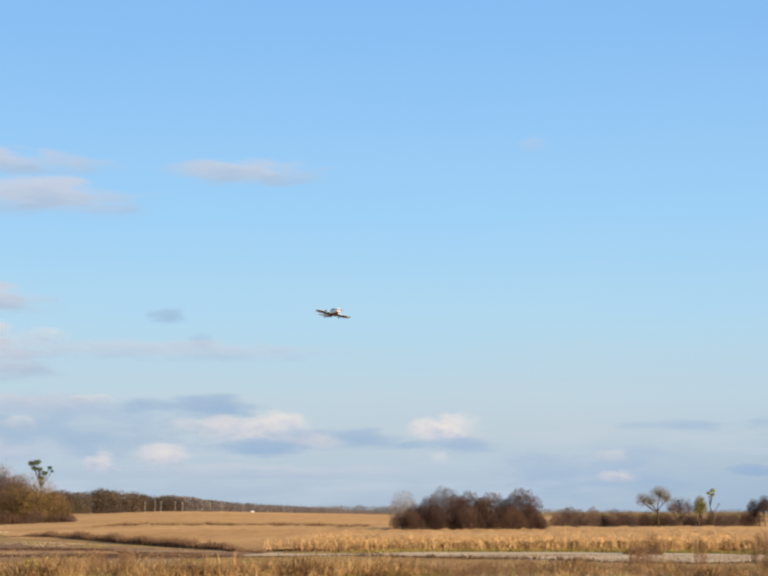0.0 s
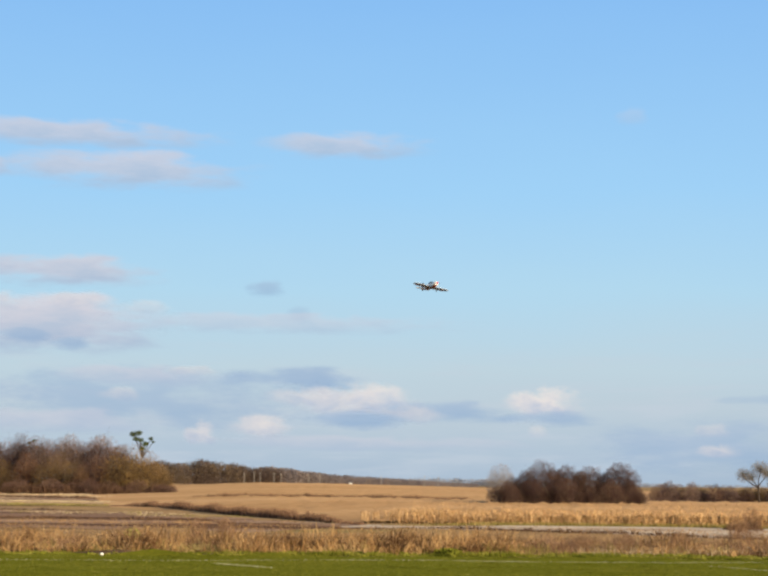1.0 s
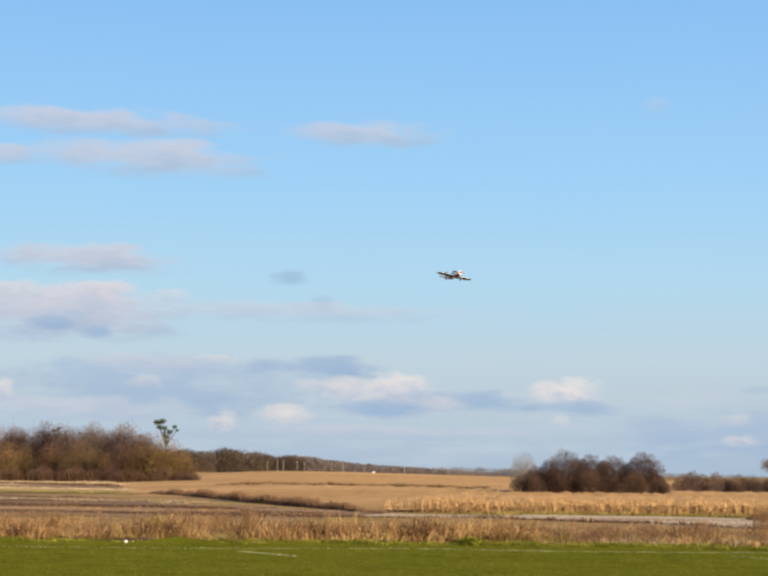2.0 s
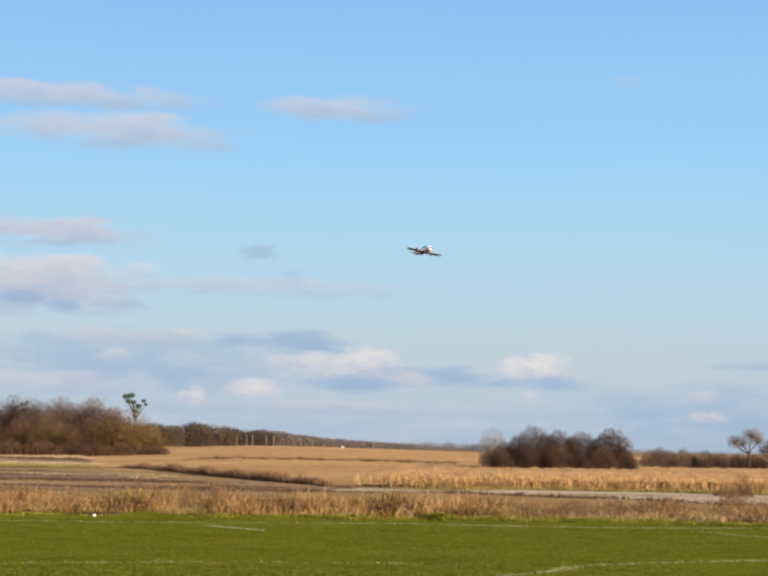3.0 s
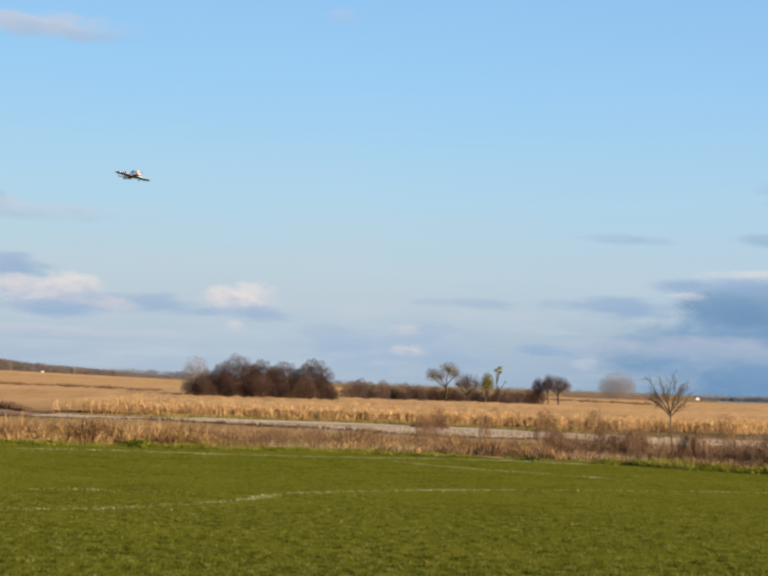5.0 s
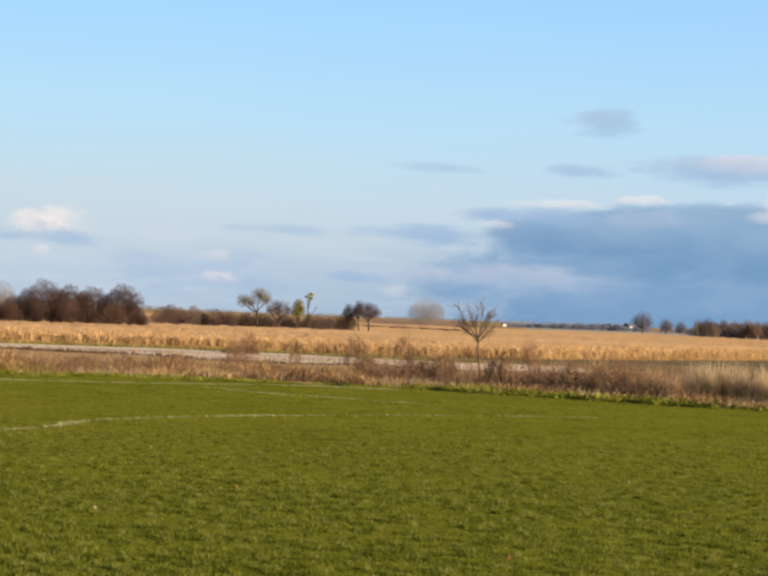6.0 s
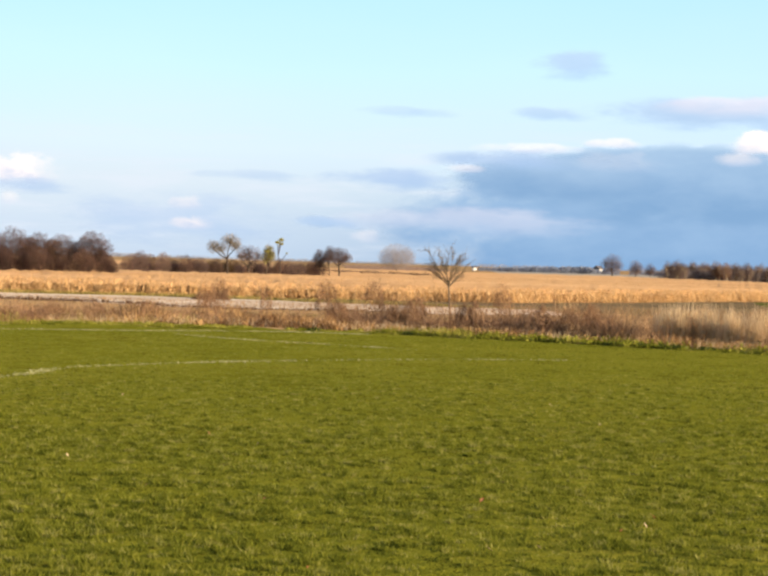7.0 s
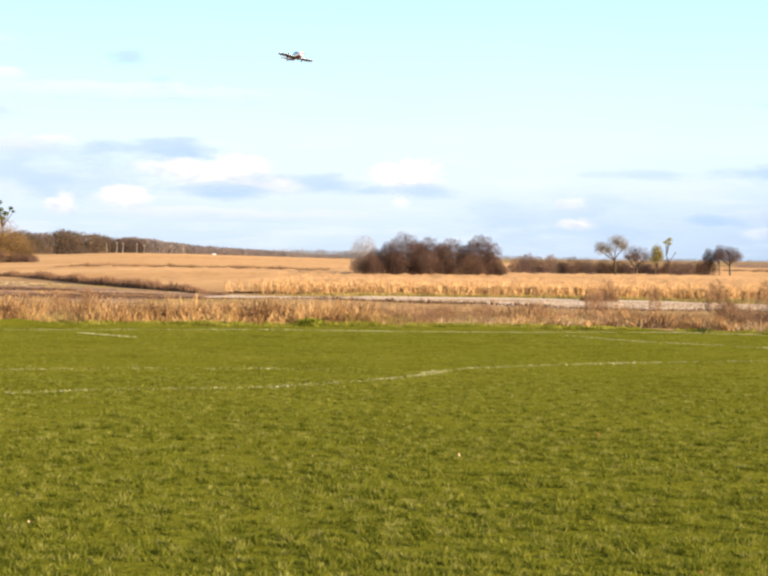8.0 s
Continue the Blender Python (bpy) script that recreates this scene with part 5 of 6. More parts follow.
brush_belt("dark_tufts", [(-140, 345), (-110, 330), (-74, 300)], 14, 0.6, 3000, M_HEDGE, "dark weeds scattered over the stubble", "weeds", 28, 0.2, wander=5.0)
brush_belt("pale_tufts", [(-160, 385), (-120, 378), (-88, 380)], 10, 0.5, 4000, M_REED, "pale straw grass in front of the wood", "grass", 29, 0.2, wander=1.2)
brush_belt("undergrowth", [(-152, 399), (-120, 399), (-84, 399)], 5, 2.6, 14000, M_HEDGE, "dark brown undergrowth along the wood", "undergrowth", 33, 0.22)
brush_belt("dark_tufts", [(-52, 146), (-30, 138), (-13, 120)], 2.5, 0.3, 2600, M_HEDGE, "low dark weeds along a furrow", "weeds", 26, 0.08, wander=5.0)
brush_belt("dark_tufts", [(-90, 196), (-60, 186), (-44, 176)], 4, 0.35, 2200, M_HEDGE, "low dark weeds along a furrow", "weeds", 27, 0.08, wander=5.0)
brush_belt("dry_tufts", [(-70, 120), (-40, 118), (-10, 112)], 30, 0.12, 6000, M_WEED, "dry straw tufts on the ploughed strip", "grass", 25, 0.12, wander=5.0)
brush_belt("dark_tufts", [(-9, 121.5), (2, 115.5), (10, 108), (16, 102), (30, 100)], 1.8, 0.32, 3000, M_HEDGE, "low dark weeds along the track", "weeds", 34, 0.07, wander=1.2)
brush_belt("dry_tufts", [(-10, 118), (4, 116), (18, 106), (44, 102)], 12, 0.16, 1500, M_WEED, "dry tufts growing on the sandy track", "grass", 30, 0.12, wander=1.2)
brush_belt("grass_verge", [(-9, 128.6), (4, 130.6), (16, 129.6), (28, 121.8), (42, 115.8)], 1.6, 0.42, 6000, M_VERGE, "straw-green grass verge between track and maize", "grass", 39, 0.06, even=0.6)
brush_belt("hedge_brush", [(17.2, 123), (20.2, 123)], 2.0, 0.8, 600, M_HEDGE, "dark brown weeds in front of the maize", "weeds", 24, 0.06)

# ---------------------------------------------------------------- rough grass between lawn and fields


def build_weeds():
    rng = np.random.RandomState(31)
    # dry grass and weeds behind the lawn, in leaning tussocks
    m = 6400
    cx = rng.uniform(-17, 26, m)
    cd = 0.5 + 8.0 * rng.uniform(0, 1, m) ** 1.25
    lump = 1.2 * (patches(cx, cd, 0.7, 5) - 0.5) + 0.9 * (patches(cx, cd, 1.9, 6) - 0.5)
    keep = lump > rng.uniform(-0.75, 0.05, m)
    cx, cd, lump = cx[keep], cd[keep], lump[keep]
    m = len(cx)
    tall = np.interp(cx, [-17, -4, 4, 8, 12, 18, 26], [0.50, 0.48, 0.42, 0.36, 0.32, 0.32, 0.36])
    ch = tall * np.clip(0.75 + 1.0 * lump, 0.25, 1.7) * rng.uniform(0.55, 1.2, m) * np.clip(0.4 + cd / 2.4, 0.4, 1.0)
    cr = rng.uniform(0.07, 0.24, m)
    lodge = rng.normal(size=(m, 2)) * 0.28
    k = np.repeat(np.arange(m), 12)
    off = rng.normal(size=(len(k), 2)) * 0.6
    x, y0 = cx[k] + off[:, 0] * cr[k], cd[k] + off[:, 1] * cr[k]
    y = edge(x) + np.maximum(y0, 0.2)
    h = ch[k] * rng.uniform(0.45, 1.1, len(k))
    base = np.stack([x, y, ground_z(x, y) - 0.01], 1)
    a = rng.uniform(0, 6.28, len(k))
    side = np.stack([np.cos(a), np.sin(a), np.zeros(len(k))], 1) * (rng.uniform(0.010, 0.030, len(k)) / 2)[:, None]
    tip = base + np.column_stack([(off * 0.35 + lodge[k] + rng.normal(size=(len(k), 2)) * 0.15) * h[:, None], h])
    bend = base * 0.42 + tip * 0.58 + np.column_stack([np.zeros((len(k), 2)), 0.10 * h])
    v = np.stack([base - side, base + side, bend + side * 0.8, bend - side * 0.8, bend - side * 0.8, bend + side * 0.8, tip + side * 0.25, tip - side * 0.25], 1).reshape(-1, 3)
    tagged(new("weeds", mesh_np("weeds", v, np.arange(len(v)).reshape(-1, 4), M_WEED)), "belt of tall dry brown and straw weeds behind the lawn", "weeds", kind="stuff")
    # dead leaves and seed heads hanging in the tussocks
    for name, n, mat, size, top, label in (("weed_leaves", 30000, M_WEED, 0.034, 0.75, "curled dry straw leaves in the weeds"), ("weed_heads", 17000, M_BRUSH, 0.028, 1.1, "dry brown seed heads on the weeds")):
        q = rng.randint(0, m, n)
        off = rng.normal(size=(n, 2)) * 0.8
        x = cx[q] + off[:, 0] * cr[q]
        y = edge(x) + np.maximum(cd[q] + off[:, 1] * cr[q], 0.25)
        z = ground_z(x, y) + ch[q] * top * rng.uniform(0.05, 1, n)
        tagged(new(name, mesh_np(name, *flakes(rng, np.stack([x, y, z], 1), size), mat)), label, "weeds", kind="stuff")
    # green fringe
    n = 44000
    x = rng.uniform(-17, 26, n)
    d = np.abs(rng.normal(size=n)) * np.interp(x, [-17, 8, 12, 24], [0.7, 0.75, 1.05, 1.2]) - 0.15
    y = edge(x) + d
    big = np.interp(x, [-17, 0, 8, 11, 24], [0.12, 0.12, 0.12, 0.20, 0.24])
    mound = patches(x, d, 1.1, 9) * (0.4 + 1.1 * patches(x, d, 3.2, 10))
    big = big * np.clip(2.1 * mound, 0.15, 1.7)
    chunks = [blades(rng, np.stack([x, y, ground_z(x, y)], 1), 0.6 * big * rng.uniform(0.5, 1.2, n), rng.uniform(0.01, 0.026, n), 1.5)]
    # leafy mounds among it, thickest on the bank
    m = 420
    cx = np.where(rng.uniform(size=m) < 0.42, rng.uniform(-17, 9, m), rng.uniform(9, 26, m))
    cd = rng.uniform(-0.25, 1.1, m) * np.interp(cx, [-17, 8, 12], [0.6, 0.7, 1.0])
    cw = (0.08 + 0.34 * rng.uniform(0, 1, m) ** 2) * np.interp(cx, [-17, 8, 10, 13], [0.4, 0.4, 0.55, 1.1])
    k = np.repeat(np.arange(m), 55)
    u = rng.normal(size=(len(k), 3))
    u /= np.linalg.norm(u, axis=1, keepdims=True)
    u[:, 2] = np.abs(u[:, 2]) * 0.55
    q = u * (rng.uniform(0.1, 1, len(k)) ** 0.4 * cw[k])[:, None]
    mx, my = cx[k] + q[:, 0] * 1.5, edge(cx[k]) + cd[k] + q[:, 1]
    lv, lf = flakes(rng, np.stack([mx, my, ground_z(mx, my) + q[:, 2]], 1), 0.035)
    leafs = mesh_np("grass_mounds", lv, lf, M_FRINGE)
    tagged(new("grass_mounds", leafs), "lumpy bright green weeds along the lawn's edge", "weeds", kind="stuff")
    v, f = joined(chunks)
    tagged(new("grass_fringe", mesh_np("grass_fringe", v, f, M_FRINGE)), "uneven green unmown grass along the lawn's edge", "grass", kind="stuff")
    # pale straw at the foot of the belt
    n = 7000
    x = rng.uniform(2, 18, n)
    d = rng.uniform(0.5, 2.4, n)
    keep = patches(x, d, 1.5, 21) > rng.uniform(0.1, 0.75, n)
    x, d = x[keep], d[keep]
    y = edge(x) + d
    v, f = blades(rng, np.stack([x, y, ground_z(x, y)], 1), rng.uniform(0.08, 0.3, len(x)), rng.uniform(0.01, 0.024, len(x)), 1.4)
    tagged(new("straw_grass", mesh_np("straw_grass", v, f, M_REED)), "bleached straw-coloured grass in front of the weeds", "grass", kind="stuff")
    # reed grass
    n, m = 2300, 14
    clump = np.linspace(15.45, 17.3, m) + rng.uniform(-0.06, 0.06, m)
    back = rng.uniform(1.7, 2.7, m)
    top = rng.uniform(0.74, 1.12, m)
    k = rng.randint(0, m, n)
    off = rng.normal(size=(n, 2)) * 0.07
    x = clump[k] + off[:, 0]
    y = edge(x) + back[k] + off[:, 1]
    v, f = blades(rng, np.stack([x, y, ground_z(x, y)], 1), top[k] * rng.uniform(0.55, 1.08, n), rng.uniform(0.012, 0.028, n), 0.28)
    tagged(new("reed_grass", mesh_np("reed_grass", v, f, M_REED)), "pale straw-coloured clumps of tall reed grass", "reed grass", kind="stuff")
    # dry grass on the slope and the low ground beyond
    n = 42000
    y = rng.uniform(44, 122, n)
    x = rng.uniform(-0.42, 0.62, n) * y
    v, f = blades(rng, np.stack([x, y, ground_z(x, y)], 1), rng.uniform(0.06, 0.24, n), 0.03, 1.2)
    tagged(new("dry_grass", mesh_np("dry_grass", v, f, M_WEED)), "short dry straw grass on the low ground", "grass", kind="stuff")


build_weeds()


def tall_weeds(seed, n, x0, x1, height, label, mat, near=1.4, far=6.0):
    """Branching dry stems in loose clumps, tallest in the middle of each clump."""
    rng = np.random.RandomState(seed)
    cx = rng.uniform(x0, x1, n // 26)
    cd = rng.uniform(near, far, n // 26)
    ch = height * rng.uniform(0.45, 1.1, n // 26)
    k = rng.randint(0, len(cx), n)
    off = rng.normal(size=(n, 2)) * 0.28
    x = cx[k] + off[:, 0]
    y = edge(x) + cd[k] + off[:, 1]
    h = ch[k] * np.clip(1.1 - np.hypot(*off.T) / 0.8, 0.35, 1.1) * rng.uniform(0.7, 1.1, n)
    base = np.stack([x, y, ground_z(x, y) - 0.02], 1)
    chunks = [blades(rng, base, h, 0.012, 0.25)]
    for part_h in (0.35, 0.55, 0.75, 0.9):
        b = base + np.stack([rng.normal(size=n) * 0.02, rng.normal(size=n) * 0.02, h * part_h], 1)
        chunks.append(blades(rng, b, h * 0.22, 0.014, 1.6))
    v, f = joined(chunks)
    tagged(new("tall_weeds", mesh_np("tall_weeds", v, f, mat)), label, "weeds", kind="stuff")


tall_weeds(61, 2300, 8.0, 15.2, 0.58, "knee-high rusty brown twiggy weeds", M_RUST)
tall_weeds(62, 3200, -17, 8, 0.58, "knee-high reddish brown twiggy weeds", M_BRUSH)
tall_weeds(64, 2600, -17, 2, 0.46, "low dark rusty twiggy weeds in patches", M_RUST)
tall_weeds(65, 3600, 1, 10, 0.52, "dark rusty twiggy weeds in loose clumps", M_RUST)

tall_weeds(63, 8600, 13.6, 27, 0.98, "dense waist-high brown twiggy weeds", M_BRUSH)

tall_weeds(66, 2700, 12.9, 15.3, 0.72, "waist-high mauve-brown twiggy weeds", M_RUST)

tall_weeds(67, 3600, 17.2, 22, 1.0, "waist-high brown twiggy weeds beside the reeds", M_BRUSH)
tall_weeds(68, 1700, 14.6, 19, 0.32, "knee-high brown weeds at the foot of the reeds", M_BRUSH, 0.9, 1.7)

tall_weeds(69, 4200, -17, 6, 0.34, "olive-green withering weeds among the dry grass", M_VERGE, 0.6, 2.6)

tall_weeds(71, 2400, 9.5, 14.5, 0.92, "waist-high rusty brown twiggy weeds round the sapling", M_RUST, 2.2, 5.0)

tall_weeds(70, 2800, -17, 11, 0.46, "dark brown twiggy weeds in scattered clumps", M_THORN)

# single plants in the belt


def sapling(x, y, h):
    """A young tree: a bent stem, a long straight leader to one side and a fan of upswept branches with fine twigs."""
    ob = tagged(new("sapling"), "bare grey-brown sapling with upswept branches", "sapling")
    ob.location = (x, y, float(ground_z(x, y)))
    rng = np.random.RandomState(41)
    across = np.array([0.956, -0.292, 0])  # square to the line from the lawn
    stem = [np.array([0, 0, -0.1])] + [across * dx * h + np.array([0, 0, z * h]) for dx, z in ((-0.005, 0.2), (-0.02, 0.4), (-0.035, 0.6))]
    trunk = [(a, b, h * r, h * (r - 0.0018)) for a, b, r in zip(stem, stem[1:], (0.0135, 0.0115, 0.0095))]
    boughs, twigs = [], []
    goals = [(-0.29, 0.99, 0.0), (-0.22, 0.83, 0.1), (-0.17, 0.95, -0.1), (-0.09, 0.99, 0.08), (-0.02, 1.0, -0.05), (0.06, 0.98, 0.1), (0.11, 0.93, -0.1), (0.17, 0.86, 0.05), (0.2, 0.76, -0.05), (-0.26, 0.72, 0.05), (0.14, 0.7, 0.12), (-0.12, 0.78, 0.2), (0.04, 0.85, -0.2)]
    for i, (gx, gz, gy) in enumerate(goals):
        z0 = 1.0 if i < 8 else rng.uniform(0.75, 0.95)
        root = stem[2] + (stem[3] - stem[2]) * z0
        tip = across * (gx * 0.92 - 0.03) * h + np.array([0, gy * 0.8 * h, (0.6 + (gz - 0.53) * 0.85) * h])
        mid = root + (tip - root) * 0.5 + np.array([0, 0, -0.015 * h]) + rng.normal(size=3) * 0.012 * h
        r = h * (0.0075 if i == 0 else 0.0048)
        boughs += [(root, mid, r, r * 0.7), (mid, tip, r * 0.7, r * 0.25)]
        for j in range(16):
            t = rng.uniform(0.25, 0.98)
            p = root + (mid - root) * 2 * t if t < 0.5 else mid + (tip - mid) * (2 * t - 1)
            way = (tip - root) / np.linalg.norm(tip - root) + rng.normal(size=3) * 0.45
            q = p + way / np.linalg.norm(way) * h * rng.uniform(0.06, 0.14)
            twigs.append((p, q, h * 0.0022, h * 0.0010))
            for _ in range(2):
                p2 = p + (q - p) * rng.uniform(0.3, 0.8)
                twigs.append((p2, p2 + (way + rng.normal(size=3) * 0.5) * h * 0.05, h * 0.0014, h * 0.0008))
    part_of("trunk", mesh_np("trunk", *tubes(trunk, 6), M_SAPLING, True), ob)
    part_of("branches", mesh_np("branches", *tubes(boughs, 4), M_TWIG_BROWN, True), ob)
    part_of("crown", mesh_np("crown", *tubes(twigs), M_TWIG_BROWN), ob)


sapling(11.93, 38.6, 2.1)
for x, d, h, w in [(6.1, 2.6, 1.0, 0.6), (2.2, 2.0, 0.55, 1.0), (4.6, 2.4, 0.6, 0.9), (-7.5, 3.2, 0.85, 0.6), (-6.8, 3.0, 0.9, 0.55), (16.2, 3.2, 0.6, 1.2), (17.0, 2.4, 0.55, 1.2), (3.2, 2.4, 0.55, 1.1),
                   (6.42, 3.2, 1.25, 0.6), (7.6, 3.0, 1.1, 0.32), (9.15, 3.6, 1.3, 0.5), (9.3, 3.0, 0.9, 0.8), (10.25, 3.6, 1.35, 0.42), (10.6, 3.2, 0.85, 0.7), (10.95, 3.3, 1.05, 0.5), (11.2, 3.6, 1.15, 0.5), (12.2, 3.8, 1.0, 0.6), (12.4, 3.6, 1.1, 0.45),
                   (13.0, 4.0, 1.35, 0.4), (13.7, 3.6, 1.05, 0.55), (14.1, 3.4, 0.95, 0.6), (14.6, 3.6, 1.15, 0.45)]:
    dark = x > 9.0 and h < 1.3 and w > 0.4
    plant("dark_dry_bush" if dark else "dry_bush", x, edge(x) + d, h * (0.84 if dark else 1.05), "dark reddish brown bush with withered leaves behind the lawn" if dark else "dry reddish brown weed bush behind the lawn", "bush", "dry_bush", w * (1.3 if dark else 1.0), "dry bushes behind the lawn")


def leaf_mound(x, y, w, h, n, mat, label, size, seed):
    rng = np.random.RandomState(seed)
    u = rng.normal(size=(n, 3))
    u /= np.linalg.norm(u, axis=1, keepdims=True)
    u[:, 2] = np.abs(u[:, 2])
    p = u * (rng.uniform(0.2, 1, n) ** 0.5)[:, None] * np.array([w, w * 0.8, h]) + np.array([x, y, float(ground_z(x, y))])
    return tagged(new("plant", mesh_np("plant", *flakes(rng, p, size), mat)), label, "plant", kind="stuff")


leaf_mound(13.45, edge(13.45) + 2.7, 0.36, 0.62, 420, M_HEDGE, "dark withered leafy bush behind the lawn", 0.05, 6)
leaf_mound(-1.12, 38.55, 0.42, 0.18, 420, M_FRINGE, "low green weed at the lawn's edge", 0.045, 3)
leaf_mound(-9.15, 40.4, 0.32, 0.6, 600, M_LEAF_YELLOW, "yellow-green leafy weed among dry grass", 0.03, 4)
leaf_mound(13.4, 35.2, 0.5, 0.1, 300, M_LEAF_GREEN, "dark green weed tuft at the lawn's edge", 0.04, 5)

# shadows in the hollows of the bank, built as dark mounds of leaves
for i, (wx, wy, ww) in enumerate([(12.6, 34.3, 0.3), (13.0, 33.95, 0.32), (13.25, 33.75, 0.2), (13.95, 33.0, 0.26), (14.45, 32.5, 0.2), (14.75, 32.15, 0.18), (15.0, 31.9, 0.28), (15.5, 31.4, 0.22), (10.2, 36.2, 0.22), (8.2, 37.5, 0.2), (4.6, 38.7, 0.16), (2.2, 38.6, 0.2), (-3.2, 38.3, 0.16)]):
    leaf_mound(wx, wy, ww, 0.09, 170, M_LEAF_GREEN, "low dark leaf mounds standing in for shadows along the lawn's edge", 0.035, 20 + i)

# ---------------------------------------------------------------- lawn


def build_lawn():
    rng = np.random.RandomState(41)
    pts = []
    for y0, y1, per in ((6.8, 11, 1500), (11, 16, 900), (16, 24, 520), (24, 39, 300)):
        lo, hi = -0.40 * y1 - 0.5, 0.60 * y1 + 0.5
        n = int((hi - lo) * (y1 - y0) * per)
        p = np.stack([rng.uniform(lo, hi, n), rng.uniform(y0, y1, n)], 1)
        keep = (p[:, 0] > -0.36 * p[:, 1] - 0.4) & (p[:, 0] < 0.60 * p[:, 1] + 0.4) & (p[:, 1] < edge(p[:, 0]))
        pts.append(p[keep])
    around = np.stack([rng.uniform(-6, 6, 60000), rng.uniform(-4, 6.8, 60000)], 1)
    p = np.concatenate(pts + [around])
    # small tufts, and hollows between them, where low dark blades paint in the shade
    c, k = math.cos(0.5), math.sin(0.5)
    u, w = p[:, 0] * c - p[:, 1] * k, p[:, 0] * k + p[:, 1] * c
    fine, mid, broad = patches(u, w, 9.0, 1), 0.45 * patches(w, -u, 5.2, 2) + 0.55 * patches(u * 0.8 + w * 0.6, w * 0.8 - u * 0.6, 2.6, 7), patches(u, w, 0.9, 3)
    full = np.clip(0.45 * fine + 0.55 * mid, 0, 1)
    keep = full > rng.uniform(0.05, 0.38, len(p))
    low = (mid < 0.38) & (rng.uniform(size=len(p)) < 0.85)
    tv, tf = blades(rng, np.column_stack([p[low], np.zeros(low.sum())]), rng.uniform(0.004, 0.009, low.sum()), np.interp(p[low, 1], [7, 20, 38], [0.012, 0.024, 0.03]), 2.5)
    tagged(new("hollow_blades", mesh_np("hollow_blades", tv, tf, M_HOLLOW_SHADE)), "low blades coloured dark as shade in the turf's hollows", "grass", kind="stuff")
    keep &= ~low
    p, full, broad = p[keep], full[keep], broad[keep]
    h = (0.005 + 0.024 * np.clip((full - 0.3) / 0.45, 0, 1) ** 1.3 + 0.003 * broad) * rng.uniform(0.7, 1.15, len(p)) * np.interp(p[:, 1], [7, 18, 30], [1.0, 0.85, 0.6])
    w = np.interp(p[:, 1], [7, 12, 20, 38], [0.008, 0.011, 0.016, 0.02])
    v, f = blades(rng, np.column_stack([p, np.zeros(len(p))]), h, w, 0.9)
    tagged(new("lawn_grass", mesh_np("lawn_grass", v, f, M_BLADE)), "short mown green grass with yellowish tufts", "grass", kind="stuff")
    # taller tufts standing out of it
    cs, rs = [], []
    for y0, y1, per, r in ((6.8, 11, 150, 0.036), (11, 16, 110, 0.04), (16, 22, 50, 0.045)):
        n = int((0.96 * y1 + 0.8) * (y1 - y0) * per)
        c = np.stack([rng.uniform(-0.36 * y1 - 0.4, 0.60 * y1 + 0.4, n), rng.uniform(y0, y1, n)], 1)
        c = c[(0.5 * patches(c[:, 0], c[:, 1], 2.1, 12) + 0.5 * patches(c[:, 0], c[:, 1], 7.0, 13) > rng.uniform(0.25, 0.62, n)) & (c[:, 1] < edge(c[:, 0]) - 0.2)]
        cs.append(c)
        rs.append(np.full(len(c), r))
    c, r = np.concatenate(cs), np.concatenate(rs)
    k = np.repeat(np.arange(len(c)), 16)
    off = rng.normal(size=(len(k), 2)) * 0.55
    base = np.column_stack([c[k] + off * r[k][:, None], np.zeros(len(k))])
    th = (r * rng.uniform(0.7, 1.6, len(c)) * np.interp(c[:, 1], [7, 14, 22], [1.0, 0.8, 0.4]))[k] * rng.uniform(0.6, 1.1, len(k))
    a = rng.uniform(0, 6.28, len(k))
    side = np.stack([np.cos(a), np.sin(a), np.zeros(len(k))], 1) * (0.13 * r[k])[:, None]
    tip = base + np.column_stack([(off * 0.6 + rng.normal(size=off.shape) * 0.3) * th[:, None], th])
    v = np.stack([base - side, base + side, tip], 1).reshape(-1, 3)
    tagged(new("grass_tufts", mesh_np("grass_tufts", v, np.arange(len(v)).reshape(-1, 3), M_BLADE)), "coarse green tufts standing out of the mown grass", "grass", kind="stuff")


build_lawn()


def chalk_line(points, width, strength, seed, label="worn white chalk line on the grass"):
    """A faded marking: whitened blades in broken stretches."""
    rng = np.random.RandomState(seed)
    pts = np.array(points, float)
    s = np.concatenate([[0], np.cumsum(np.hypot(*np.diff(pts, axis=0).T))])
    n = int(s[-1] * 480 * strength)
    t = rng.uniform(0, s[-1], n)
    worn = np.interp(t, np.arange(0, s[-1] + 1, 0.3), rng.uniform(0, 1, len(np.arange(0, s[-1] + 1, 0.3))))
    wide_wear = np.interp(t, np.arange(0, s[-1] + 3, 1.6), rng.uniform(0.1, 1, len(np.arange(0, s[-1] + 3, 1.6))))
    t = t[0.06 + 0.94 * worn ** 1.4 * wide_wear > rng.uniform(0, 1.0, n)]
    x, y = np.interp(t, s, pts[:, 0]), np.interp(t, s, pts[:, 1])
    a, b = rng.normal(size=len(t)) * width / 2, rng.normal(size=len(t)) * width / 2
    v, f = blades(rng, np.stack([x + a, y + b, np.full(len(t), 0.010)], 1), rng.uniform(0.012, 0.03, len(t)), 0.009, 1.6)
    tagged(new("chalk_line", mesh_np("chalk_line", v, f, M_CHALK)), label, "chalk line", kind="stuff")


